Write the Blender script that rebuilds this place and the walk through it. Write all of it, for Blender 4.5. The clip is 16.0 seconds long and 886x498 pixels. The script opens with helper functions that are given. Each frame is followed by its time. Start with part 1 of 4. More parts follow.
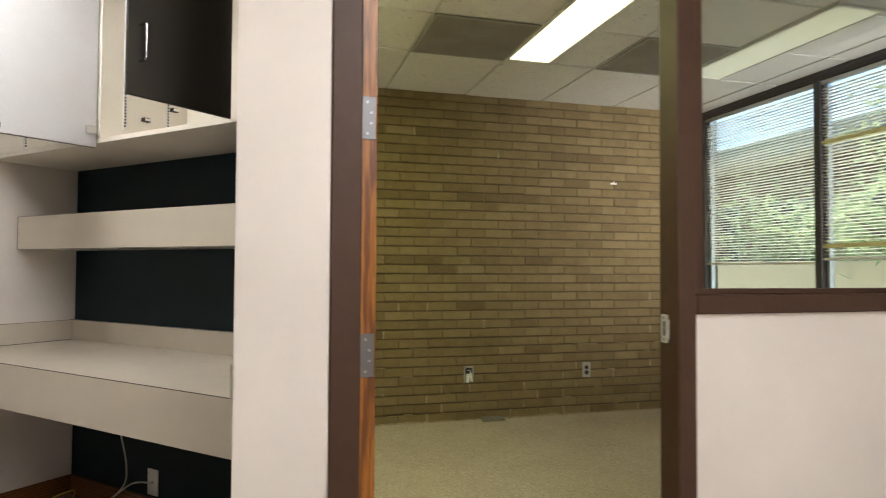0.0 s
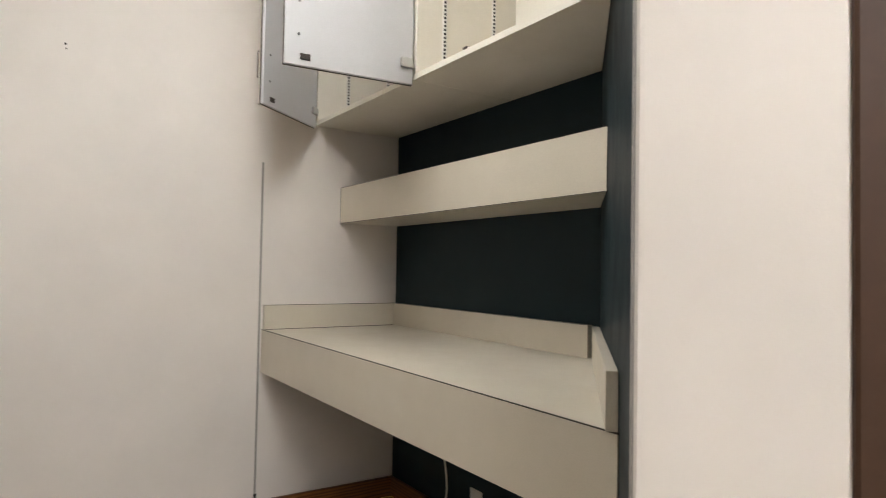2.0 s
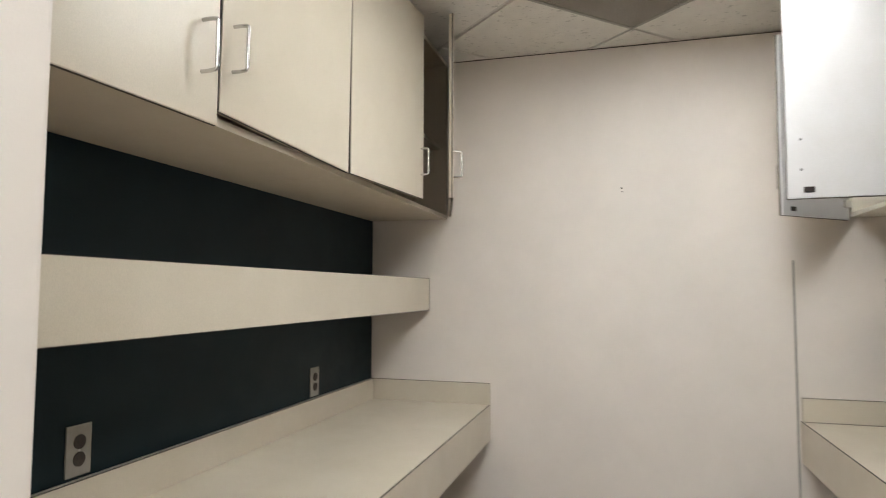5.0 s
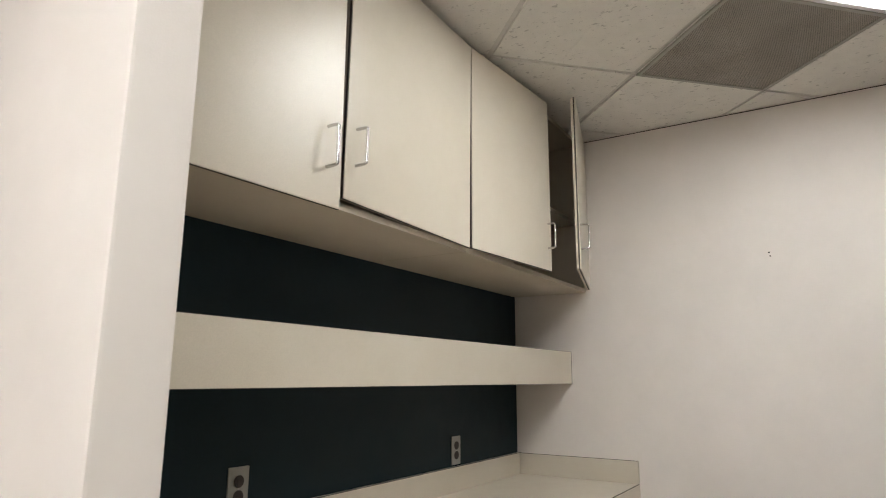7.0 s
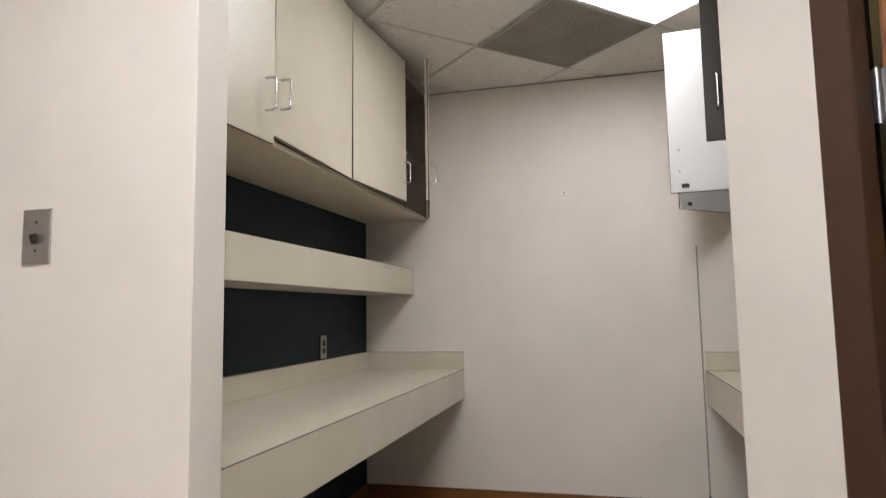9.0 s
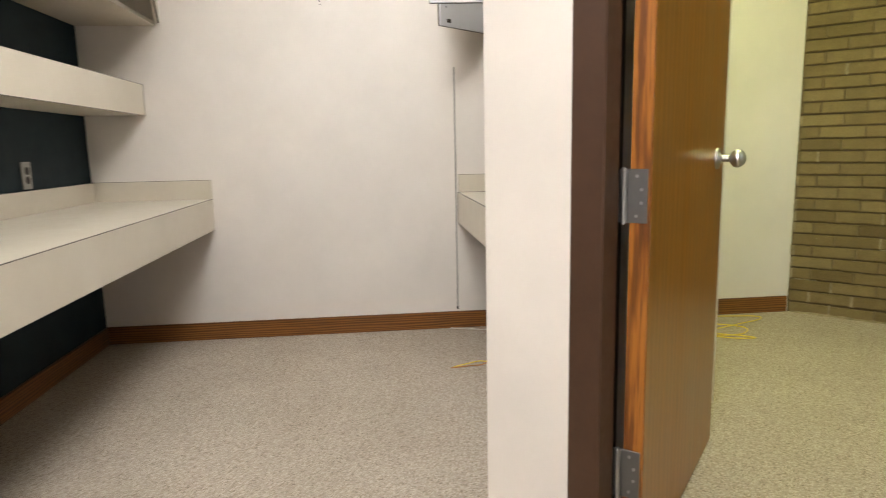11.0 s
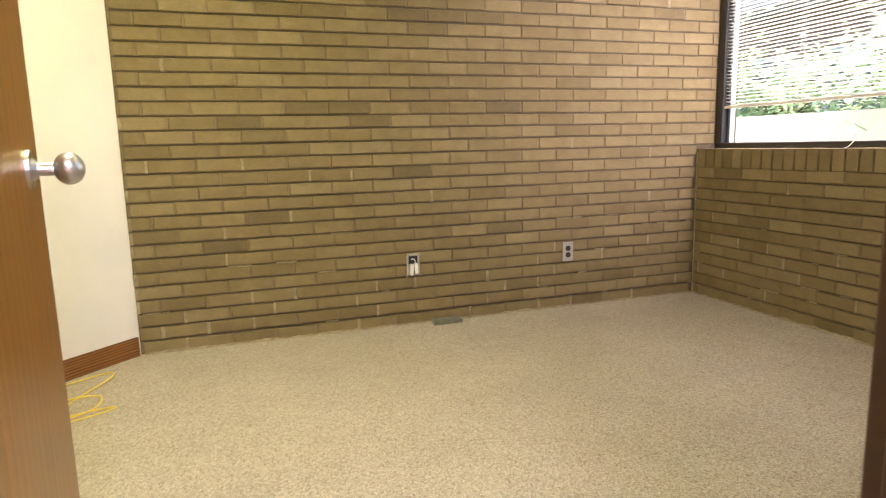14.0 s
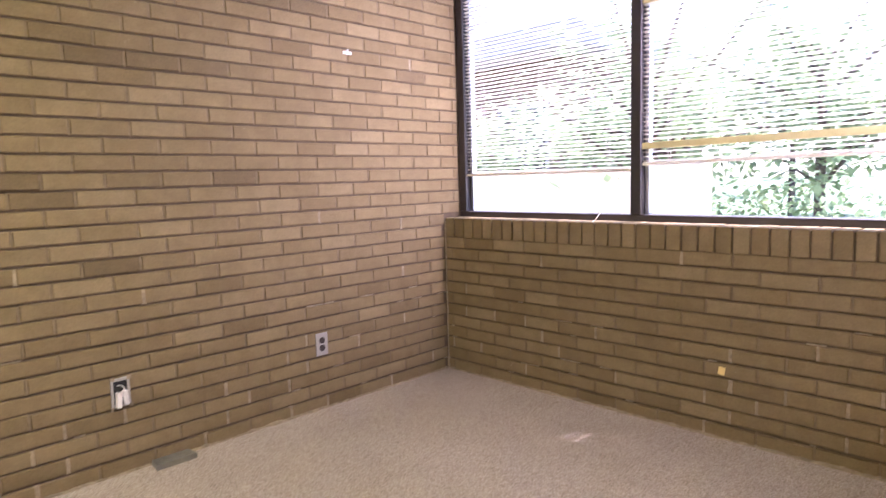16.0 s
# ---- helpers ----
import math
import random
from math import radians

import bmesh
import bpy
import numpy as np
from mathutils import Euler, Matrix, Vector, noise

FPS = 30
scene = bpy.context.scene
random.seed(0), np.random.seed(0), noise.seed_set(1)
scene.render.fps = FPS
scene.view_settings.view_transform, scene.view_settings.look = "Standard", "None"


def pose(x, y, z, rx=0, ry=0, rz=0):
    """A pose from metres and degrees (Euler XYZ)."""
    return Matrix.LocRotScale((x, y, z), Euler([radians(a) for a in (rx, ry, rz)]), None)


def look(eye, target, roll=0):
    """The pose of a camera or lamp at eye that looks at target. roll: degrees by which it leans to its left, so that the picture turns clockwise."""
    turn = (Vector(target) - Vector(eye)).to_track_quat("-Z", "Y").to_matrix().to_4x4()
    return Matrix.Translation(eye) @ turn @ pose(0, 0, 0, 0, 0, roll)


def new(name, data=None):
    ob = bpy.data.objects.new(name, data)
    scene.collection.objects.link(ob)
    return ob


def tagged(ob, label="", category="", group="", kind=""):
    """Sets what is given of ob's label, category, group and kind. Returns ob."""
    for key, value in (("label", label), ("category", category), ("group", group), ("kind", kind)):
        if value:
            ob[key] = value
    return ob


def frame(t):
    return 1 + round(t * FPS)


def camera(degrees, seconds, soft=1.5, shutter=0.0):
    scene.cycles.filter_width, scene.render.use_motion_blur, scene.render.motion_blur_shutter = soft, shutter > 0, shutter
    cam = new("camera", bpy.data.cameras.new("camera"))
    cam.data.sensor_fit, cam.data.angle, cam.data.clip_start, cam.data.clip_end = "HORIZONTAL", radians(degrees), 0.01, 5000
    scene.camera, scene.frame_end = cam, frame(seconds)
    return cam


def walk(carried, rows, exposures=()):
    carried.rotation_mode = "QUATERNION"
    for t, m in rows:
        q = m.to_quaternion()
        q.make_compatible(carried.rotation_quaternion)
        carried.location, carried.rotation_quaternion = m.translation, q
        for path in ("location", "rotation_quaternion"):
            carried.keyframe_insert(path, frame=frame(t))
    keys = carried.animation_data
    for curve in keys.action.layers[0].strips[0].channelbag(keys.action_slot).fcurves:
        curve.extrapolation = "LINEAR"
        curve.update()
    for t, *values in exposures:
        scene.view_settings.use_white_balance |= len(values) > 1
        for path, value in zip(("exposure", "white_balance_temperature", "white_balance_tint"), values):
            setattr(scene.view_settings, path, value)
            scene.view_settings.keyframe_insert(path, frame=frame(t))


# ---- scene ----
# World: x and y run along the storage alcove's walls; the office lies turned by 45 degrees (u, v).
cam = camera(69.8, 16.0, soft=1.0, shutter=0.3)
ROWS = [
    (0.0, -0.030, 0.009, 1.134, 29.86, 1.63, 0.32),
    (0.5, -0.327, 0.200, 1.126, 34.19, 1.62, 0.43),
    (1.0, -0.580, 0.355, 1.096, 39.28, 1.67, 0.44),
    (1.5, -0.704, 0.470, 1.018, 49.89, 2.01, 0.53),
    (2.0, -0.710, 0.474, 1.020, 56.89, 1.75, 1.00),
    (2.5, -0.607, 0.411, 1.030, 65.84, 2.50, 0.71),
    (3.0, -0.460, 0.388, 1.094, 78.54, 2.34, 0.66),
    (3.5, -0.335, 0.402, 1.127, 83.02, 2.19, 0.45),
    (4.0, -0.202, 0.477, 1.145, 90.65, 2.01, 0.47),
    (4.5, -0.153, 0.520, 1.204, 97.86, 2.25, 0.41),
    (5.0, -0.253, 0.559, 1.300, 105.84, 3.70, 0.25),
    (5.2, -0.327, 0.569, 1.329, 109.14, 3.63, 0.22),
    (7.3, -0.127, 0.789, 1.170, 122.01, 11.91, 0.28),
    (7.5, -0.056, 0.762, 1.127, 116.73, 11.98, 0.08),
    (8.0, 0.119, 0.776, 1.098, 109.89, 12.23, -0.34),
    (8.2, 0.199, 0.789, 1.099, 108.76, 12.31, -0.31),
    (10.3, 0.510, 0.732, 1.042, 94.65, -8.85, -1.07),
    (10.5, 0.448, 0.760, 1.028, 92.21, -9.01, -1.16),
    (11.0, 0.247, 0.815, 1.011, 84.16, -9.11, -1.18),
    (11.5, 0.092, 0.903, 1.015, 75.50, -9.28, -1.10),
    (12.0, -0.031, 0.915, 0.991, 60.29, -9.33, -1.43),
    (12.5, -0.141, 0.916, 0.989, 42.50, -9.36, -1.53),
    (13.0, -0.251, 0.977, 0.971, 35.89, -9.49, -1.54),
    (13.5, -0.368, 1.101, 0.938, 29.21, -9.65, -1.43),
    (14.0, -0.530, 1.209, 0.983, 26.55, -9.27, -1.40),
    (14.5, -0.691, 1.335, 1.009, 19.17, -8.83, -1.35),
    (15.0, -0.798, 1.475, 1.045, 13.49, -8.61, -1.38),
    (15.5, -0.897, 1.634, 1.044, 6.05, -8.18, -1.39),
    (16.0, -0.911, 1.737, 1.152, -0.06, -6.25, -1.64),
]
EXPOSURES = [
    (0.0, 1.85, 6500, 10), (0.5, 2.05, 6600, 12), (1.1, 2.1, 6600, 12), (2.0, 1.92, 6400, 8), (3.5, 1.92, 6300, 7), (5.0, 1.92, 6350, 7), (7.5, 1.74, 6300, 9), (8.2, 1.45, 6300, 11), (10.5, 2.2, 6500, 8),
    (11.5, 2.3, 6500, 8), (12.2, 2.4, 6600, 8), (12.6, 2.66, 6950, 8), (13.1, 3.05, 7100, 9), (13.6, 2.95, 6600, 20), (14.2, 3.12, 6200, 31), (15.0, 3.28, 5800, 45), (16.0, 3.1, 5600, 48),
]
walk(cam, [(t, pose(x, y, z, 0, 0, yaw) @ pose(0, 0, 0, 90 + pitch) @ pose(0, 0, 0, 0, 0, roll))
           for t, x, y, z, yaw, pitch, roll in ROWS], EXPOSURES)

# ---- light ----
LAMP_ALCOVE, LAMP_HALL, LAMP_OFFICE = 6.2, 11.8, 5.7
world = bpy.data.worlds.new("sky")
scene.world = world
world.use_nodes = True
sky = world.node_tree.nodes.new("ShaderNodeTexSky")
sky.sky_type = "NISHITA"
sky.sun_disc = False
sky.sun_elevation, sky.sun_rotation = radians(73), radians(45)
world.node_tree.links.new(sky.outputs[0], world.node_tree.nodes["Background"].inputs[0])
world.node_tree.nodes["Background"].inputs[1].default_value = 0.13
sun = new("sun", bpy.data.lights.new("sun", "SUN"))
sun.data.energy, sun.data.angle, sun.data.color = 4.2, radians(0.5), (1.0, 0.95, 0.86)
sun.matrix_world = look((2.16, 2.16, 10), (0, 0, 0))

OFFICE = pose(0, 0, 0, 0, 0, 45)
daylight = new("window_daylight", bpy.data.lights.new("window_daylight", "AREA"))  # added area lamp for sky light, turned along the window onto the brick
daylight.data.shape, daylight.data.size, daylight.data.size_y = "RECTANGLE", 0.13, 0.95
daylight.data.energy, daylight.data.color, daylight.data.spread = 2.9, (1.0, 0.95, 0.97), radians(68)
daylight.matrix_world = OFFICE @ look((3.37, 1.80, 1.72), (3.05, 4.50, 1.74))
C45 = math.sqrt(0.5)


# ---- materials ----
class Mat:
    """A small wrapper round a Principled material's node tree."""

    def __init__(self, name, color=(0.8, 0.8, 0.8), rough=0.5, metal=0.0, spec=0.5):
        self.m = bpy.data.materials.new(name)
        self.m.use_nodes = True
        self.t = self.m.node_tree
        self.b = self.t.nodes["Principled BSDF"]
        self.set("Base Color", (*color, 1))
        self.set("Roughness", rough)
        self.set("Metallic", metal)
        self.set("Specular IOR Level", spec)

    def set(self, socket, value):
        self.b.inputs[socket].default_value = value

    def n(self, kind, **kw):
        node = self.t.nodes.new("ShaderNode" + kind)
        for k, v in kw.items():
            node.inputs[k].default_value = v
        return node

    def link(self, a, b):
        self.t.links.new(a, b)

    def coords(self, scale=(1, 1, 1), generated=False):
        tc = self.n("TexCoord")
        mp = self.n("Mapping")
        mp.inputs["Scale"].default_value = scale
        self.link(tc.outputs["Object"], mp.inputs["Vector"])
        return mp.outputs["Vector"]

    def place(self, scale=(1, 1, 1)):
        g = self.n("NewGeometry")
        mp = self.n("Mapping")
        mp.inputs["Scale"].default_value = scale
        self.link(g.outputs["Position"], mp.inputs["Vector"])
        return mp.outputs["Vector"]

    def noise(self, vec, scale, detail=4.0, rough=0.6):
        nd = self.n("TexNoise", Scale=scale, Detail=detail, Roughness=rough)
        self.link(vec, nd.inputs["Vector"])
        return nd.outputs["Fac"]

    def ramp(self, fac, stops):
        r = self.n("ValToRGB")
        els = r.color_ramp.elements
        while len(els) < len(stops):
            els.new(0.5)
        for e, (p, c) in zip(els, stops):
            e.position, e.color = p, (*c, 1)
        self.link(fac, r.inputs["Fac"])
        return r.outputs["Color"]

    def mix(self, a, b, fac, mode="MULTIPLY"):
        nd = self.t.nodes.new("ShaderNodeMix")
        nd.data_type, nd.blend_type = "RGBA", mode
        for value, sock in ((fac, nd.inputs["Factor"]), (a, nd.inputs[6]), (b, nd.inputs[7])):
            if hasattr(value, "is_linked"):
                self.link(value, sock)
            elif isinstance(value, tuple):
                sock.default_value = (*value, 1)
            else:
                sock.default_value = value
        return nd.outputs[2]

    def color(self, out):
        self.link(out, self.b.inputs["Base Color"])

    def bump(self, height, strength, distance):
        bp = self.n("Bump", Strength=strength, Distance=distance)
        self.link(height, bp.inputs["Height"])
        self.link(bp.outputs["Normal"], self.b.inputs["Normal"])

    def rough(self, fac, lo, hi):
        r = self.n("MapRange")
        r.inputs["To Min"].default_value, r.inputs["To Max"].default_value = lo, hi
        self.link(fac, r.inputs["Value"])
        self.link(r.outputs["Result"], self.b.inputs["Roughness"])


def grey(v):
    return (v, v, v)


def painted(name, color, rough=0.55, blot=0.06, bump=0.12, spec=0.4):
    """Rolled wall paint: slight orange peel, faint blotches and scuffs."""
    k = Mat(name, color, rough, 0, spec)
    v = k.place()
    big = k.noise(v, 1.7, 5)
    fine = k.noise(v, 260, 2)
    k.color(k.mix(color, k.ramp(big, [(0.3, grey(1 - blot * 2)), (0.7, grey(1.0))]), 1.0))
    k.bump(fine, bump, 0.002)
    k.rough(k.noise(v, 9, 3), rough - 0.1, rough + 0.12)
    return k.m


def laminate(name, color, rough=0.33):
    k = Mat(name, color, rough)
    v = k.place()
    speck = k.noise(v, 420, 2)
    big = k.noise(v, 3.2, 4)
    c = k.mix(color, k.ramp(speck, [(0.35, grey(0.93)), (0.65, grey(1.0))]), 1.0)
    c = k.mix(c, k.ramp(big, [(0.3, (0.93, 0.92, 0.90)), (0.65, grey(1.0))]), 1.0)
    k.color(c)
    k.rough(k.noise(v, 14, 4), rough - 0.08, rough + 0.12)
    k.bump(speck, 0.05, 0.001)
    return k.m


def wooden(name, dark, light, axis, rough=0.35, ring=7.0):
    """Stained oak, the grain along the given axis of the object."""
    k = Mat(name, light, rough)
    sc = [ring, ring, ring]
    sc[axis] = ring * 0.07
    v = k.coords(tuple(sc))
    warp = k.noise(v, 1.6, 4, 0.6)
    w = k.n("TexWave", Scale=2.6, Distortion=5.0, Detail=3.0)
    w.bands_direction = "Z" if axis == 0 else "X"
    w.inputs["Detail Scale"].default_value = 1.4
    k.link(v, w.inputs["Vector"])
    fs = [170, 170, 170]
    fs[axis] = 5
    fine = k.noise(k.coords(tuple(fs)), 1.0, 3, 0.7)
    mid = tuple((a + b) / 2 for a, b in zip(dark, light))
    c = k.ramp(w.outputs["Fac"], [(0.15, dark), (0.5, mid), (0.85, light)])
    c = k.mix(c, k.ramp(fine, [(0.32, grey(0.55)), (0.55, grey(1.0))]), 0.75)
    c = k.mix(c, k.ramp(warp, [(0.3, grey(0.75)), (0.7, grey(1.0))]), 0.8)
    k.color(c)
    k.bump(fine, 0.12, 0.001)
    k.rough(warp, rough - 0.06, rough + 0.12)
    return k.m


def brick_material(name, tones, joined=False):
    k = Mat(name, tones[1], 0.85, 0, 0.25)
    v = k.place()
    if joined:
        rnd = k.n("NewGeometry").outputs["Random Per Island"]
    else:
        rnd = k.n("ObjectInfo").outputs["Random"]
    c = k.ramp(rnd, [(0.0, tones[0]), (0.12, tones[1]), (0.5, tones[2]), (0.85, tones[3]), (1.0, tones[4])])
    grain = k.noise(v, 130, 5, 0.7)
    cloud = k.noise(v, 11, 4, 0.6)
    vs = k.place((1, 1, 6))
    drag = k.noise(vs, 14, 4, 0.65)
    c = k.mix(c, k.ramp(cloud, [(0.3, (0.84, 0.83, 0.81)), (0.7, grey(1.0))]), 1.0)
    c = k.mix(c, k.ramp(drag, [(0.35, grey(0.95)), (0.6, grey(1.0))]), 1.0)
    c = k.mix(c, k.ramp(grain, [(0.3, grey(0.82)), (0.6, grey(1.0))]), 1.0)
    chalk = k.noise(v, 27, 5, 0.75)
    c = k.mix(c, (0.48, 0.41, 0.30), k.ramp(chalk, [(0.68, grey(0.0)), (0.78, grey(0.55))]), "MIX")
    k.color(c)
    k.bump(grain, 0.5, 0.002)
    return k.m


def carpet():
    """Loop pile in mixed yarns: each loop has its own tone, with dark flecks and trodden patches."""
    k = Mat("carpet", (0.42, 0.36, 0.30), 0.95, 0, 0.1)
    v = k.place()
    loops = k.n("TexVoronoi", Scale=210.0)
    k.link(v, loops.inputs["Vector"])
    tone = k.n("SeparateColor")
    k.link(loops.outputs["Color"], tone.inputs[0])
    tuft = k.noise(v, 85, 5, 0.9)
    cloud = k.noise(v, 1.3, 4, 0.6)
    c = k.ramp(tone.outputs[0], [(0.0, (0.29, 0.235, 0.178)), (0.12, (0.43, 0.36, 0.283)), (0.5, (0.495, 0.423, 0.348)), (1.0, (0.63, 0.555, 0.46))])
    c = k.mix(c, k.ramp(tuft, [(0.38, grey(0.6)), (0.50, grey(1.0))]), 0.65)
    c = k.mix(c, k.ramp(loops.outputs["Distance"], [(0.25, grey(1.0)), (0.85, grey(0.7))]), 0.7)
    c = k.mix(c, k.ramp(cloud, [(0.35, (0.88, 0.87, 0.86)), (0.65, grey(1.0))]), 1.0)
    k.color(c)
    k.bump(tuft, 0.6, 0.005)
    return k.m


def ceiling_tile():
    k = Mat("ceiling_tile", (0.72, 0.70, 0.66), 0.9, 0, 0.2)
    v = k.place((1, 1, 1))
    warp = k.noise(v, 18, 3)
    fis = k.noise(k.place((62, 38, 1)), 1.0, 3, 0.55)
    pin = k.n("TexVoronoi", Scale=120.0)
    k.link(v, pin.inputs["Vector"])
    hole = k.ramp(fis, [(0.30, grey(0.5)), (0.38, grey(1.0))])
    pins = k.ramp(pin.outputs["Distance"], [(0.10, grey(0.55)), (0.18, grey(1.0))])
    c = k.mix((0.78, 0.76, 0.72), hole, 0.6)
    c = k.mix(c, pins, 0.45)
    c = k.mix(c, k.ramp(warp, [(0.3, grey(0.94)), (0.7, grey(1.0))]), 1.0)
    k.color(c)
    k.bump(hole, 0.6, 0.004)
    return k.m


def perforated(name):
    """Grey perforated return-air panel."""
    k = Mat(name, (0.30, 0.28, 0.25), 0.7, 0, 0.3)
    vec = k.coords((1, 1, 1))
    sep = k.n("SeparateXYZ")
    k.link(vec, sep.inputs[0])
    waves = []
    for axis in (0, 1):
        a = k.n("Math")
        a.operation = "MULTIPLY"
        a.inputs[1].default_value = 2 * math.pi / 0.0075
        k.link(sep.outputs[axis], a.inputs[0])
        s = k.n("Math")
        s.operation = "SINE"
        k.link(a.outputs[0], s.inputs[0])
        waves.append(s.outputs[0])
    p = k.n("Math")
    p.operation = "MULTIPLY"
    k.link(waves[0], p.inputs[0])
    k.link(waves[1], p.inputs[1])
    dots = k.ramp(p.outputs[0], [(0.25, grey(1.0)), (0.55, grey(0.22))])
    dust = k.noise(vec, 4, 5)
    c = k.mix((0.36, 0.335, 0.30), dots, 0.85)
    c = k.mix(c, k.ramp(dust, [(0.3, (0.72, 0.70, 0.68)), (0.7, grey(1.0))]), 1.0)
    k.color(c)
    return k.m


def metal(name, color, rough):
    k = Mat(name, color, rough, 1.0)
    k.rough(k.noise(k.place(), 60, 3), rough - 0.06, rough + 0.1)
    return k.m


def plain(name, color, rough=0.5, wear=0.08):
    k = Mat(name, color, rough)
    v = k.place()
    k.color(k.mix(color, k.ramp(k.noise(v, 23, 4), [(0.3, grey(1 - 2 * wear)), (0.7, grey(1.0))]), 1.0))
    k.rough(k.noise(v, 40, 3), rough - 0.08, rough + 0.1)
    return k.m


def glowing(name, color, strength):
    k = Mat(name, (0.8, 0.8, 0.8), 0.5)
    k.set("Emission Color", (*color, 1))
    k.set("Emission Strength", strength)
    return k.m


def pane_glass(name, tint):
    m = bpy.data.materials.new(name)
    m.use_nodes = True
    t = m.node_tree
    t.nodes.remove(t.nodes["Principled BSDF"])
    tr, gl, mx = (t.nodes.new("ShaderNode" + k) for k in ("BsdfTransparent", "BsdfGlossy", "MixShader"))
    tr.inputs[0].default_value = (*tint, 1)
    gl.inputs["Roughness"].default_value = 0.02
    mx.inputs[0].default_value = 0.03
    t.links.new(tr.outputs[0], mx.inputs[1])
    t.links.new(gl.outputs[0], mx.inputs[2])
    t.links.new(mx.outputs[0], t.nodes["Material Output"].inputs[0])
    return m


def leaf_material():
    k = Mat("leaf", (0.10, 0.20, 0.03), 0.5)
    rnd = k.n("NewGeometry").outputs["Random Per Island"]
    k.color(k.ramp(rnd, [(0.0, (0.07, 0.13, 0.065)), (0.5, (0.15, 0.24, 0.12)), (1.0, (0.27, 0.36, 0.16))]))
    k.set("Subsurface Weight", 0.0)
    k.set("Transmission Weight", 0.0)
    tr = k.n("BsdfTranslucent")
    tr.inputs[0].default_value = (0.40, 0.48, 0.25, 1)
    mx = k.n("MixShader")
    mx.inputs[0].default_value = 0.45
    k.link(k.b.outputs[0], mx.inputs[1])
    k.link(tr.outputs[0], mx.inputs[2])
    k.link(mx.outputs[0], k.t.nodes["Material Output"].inputs[0])
    return k.m


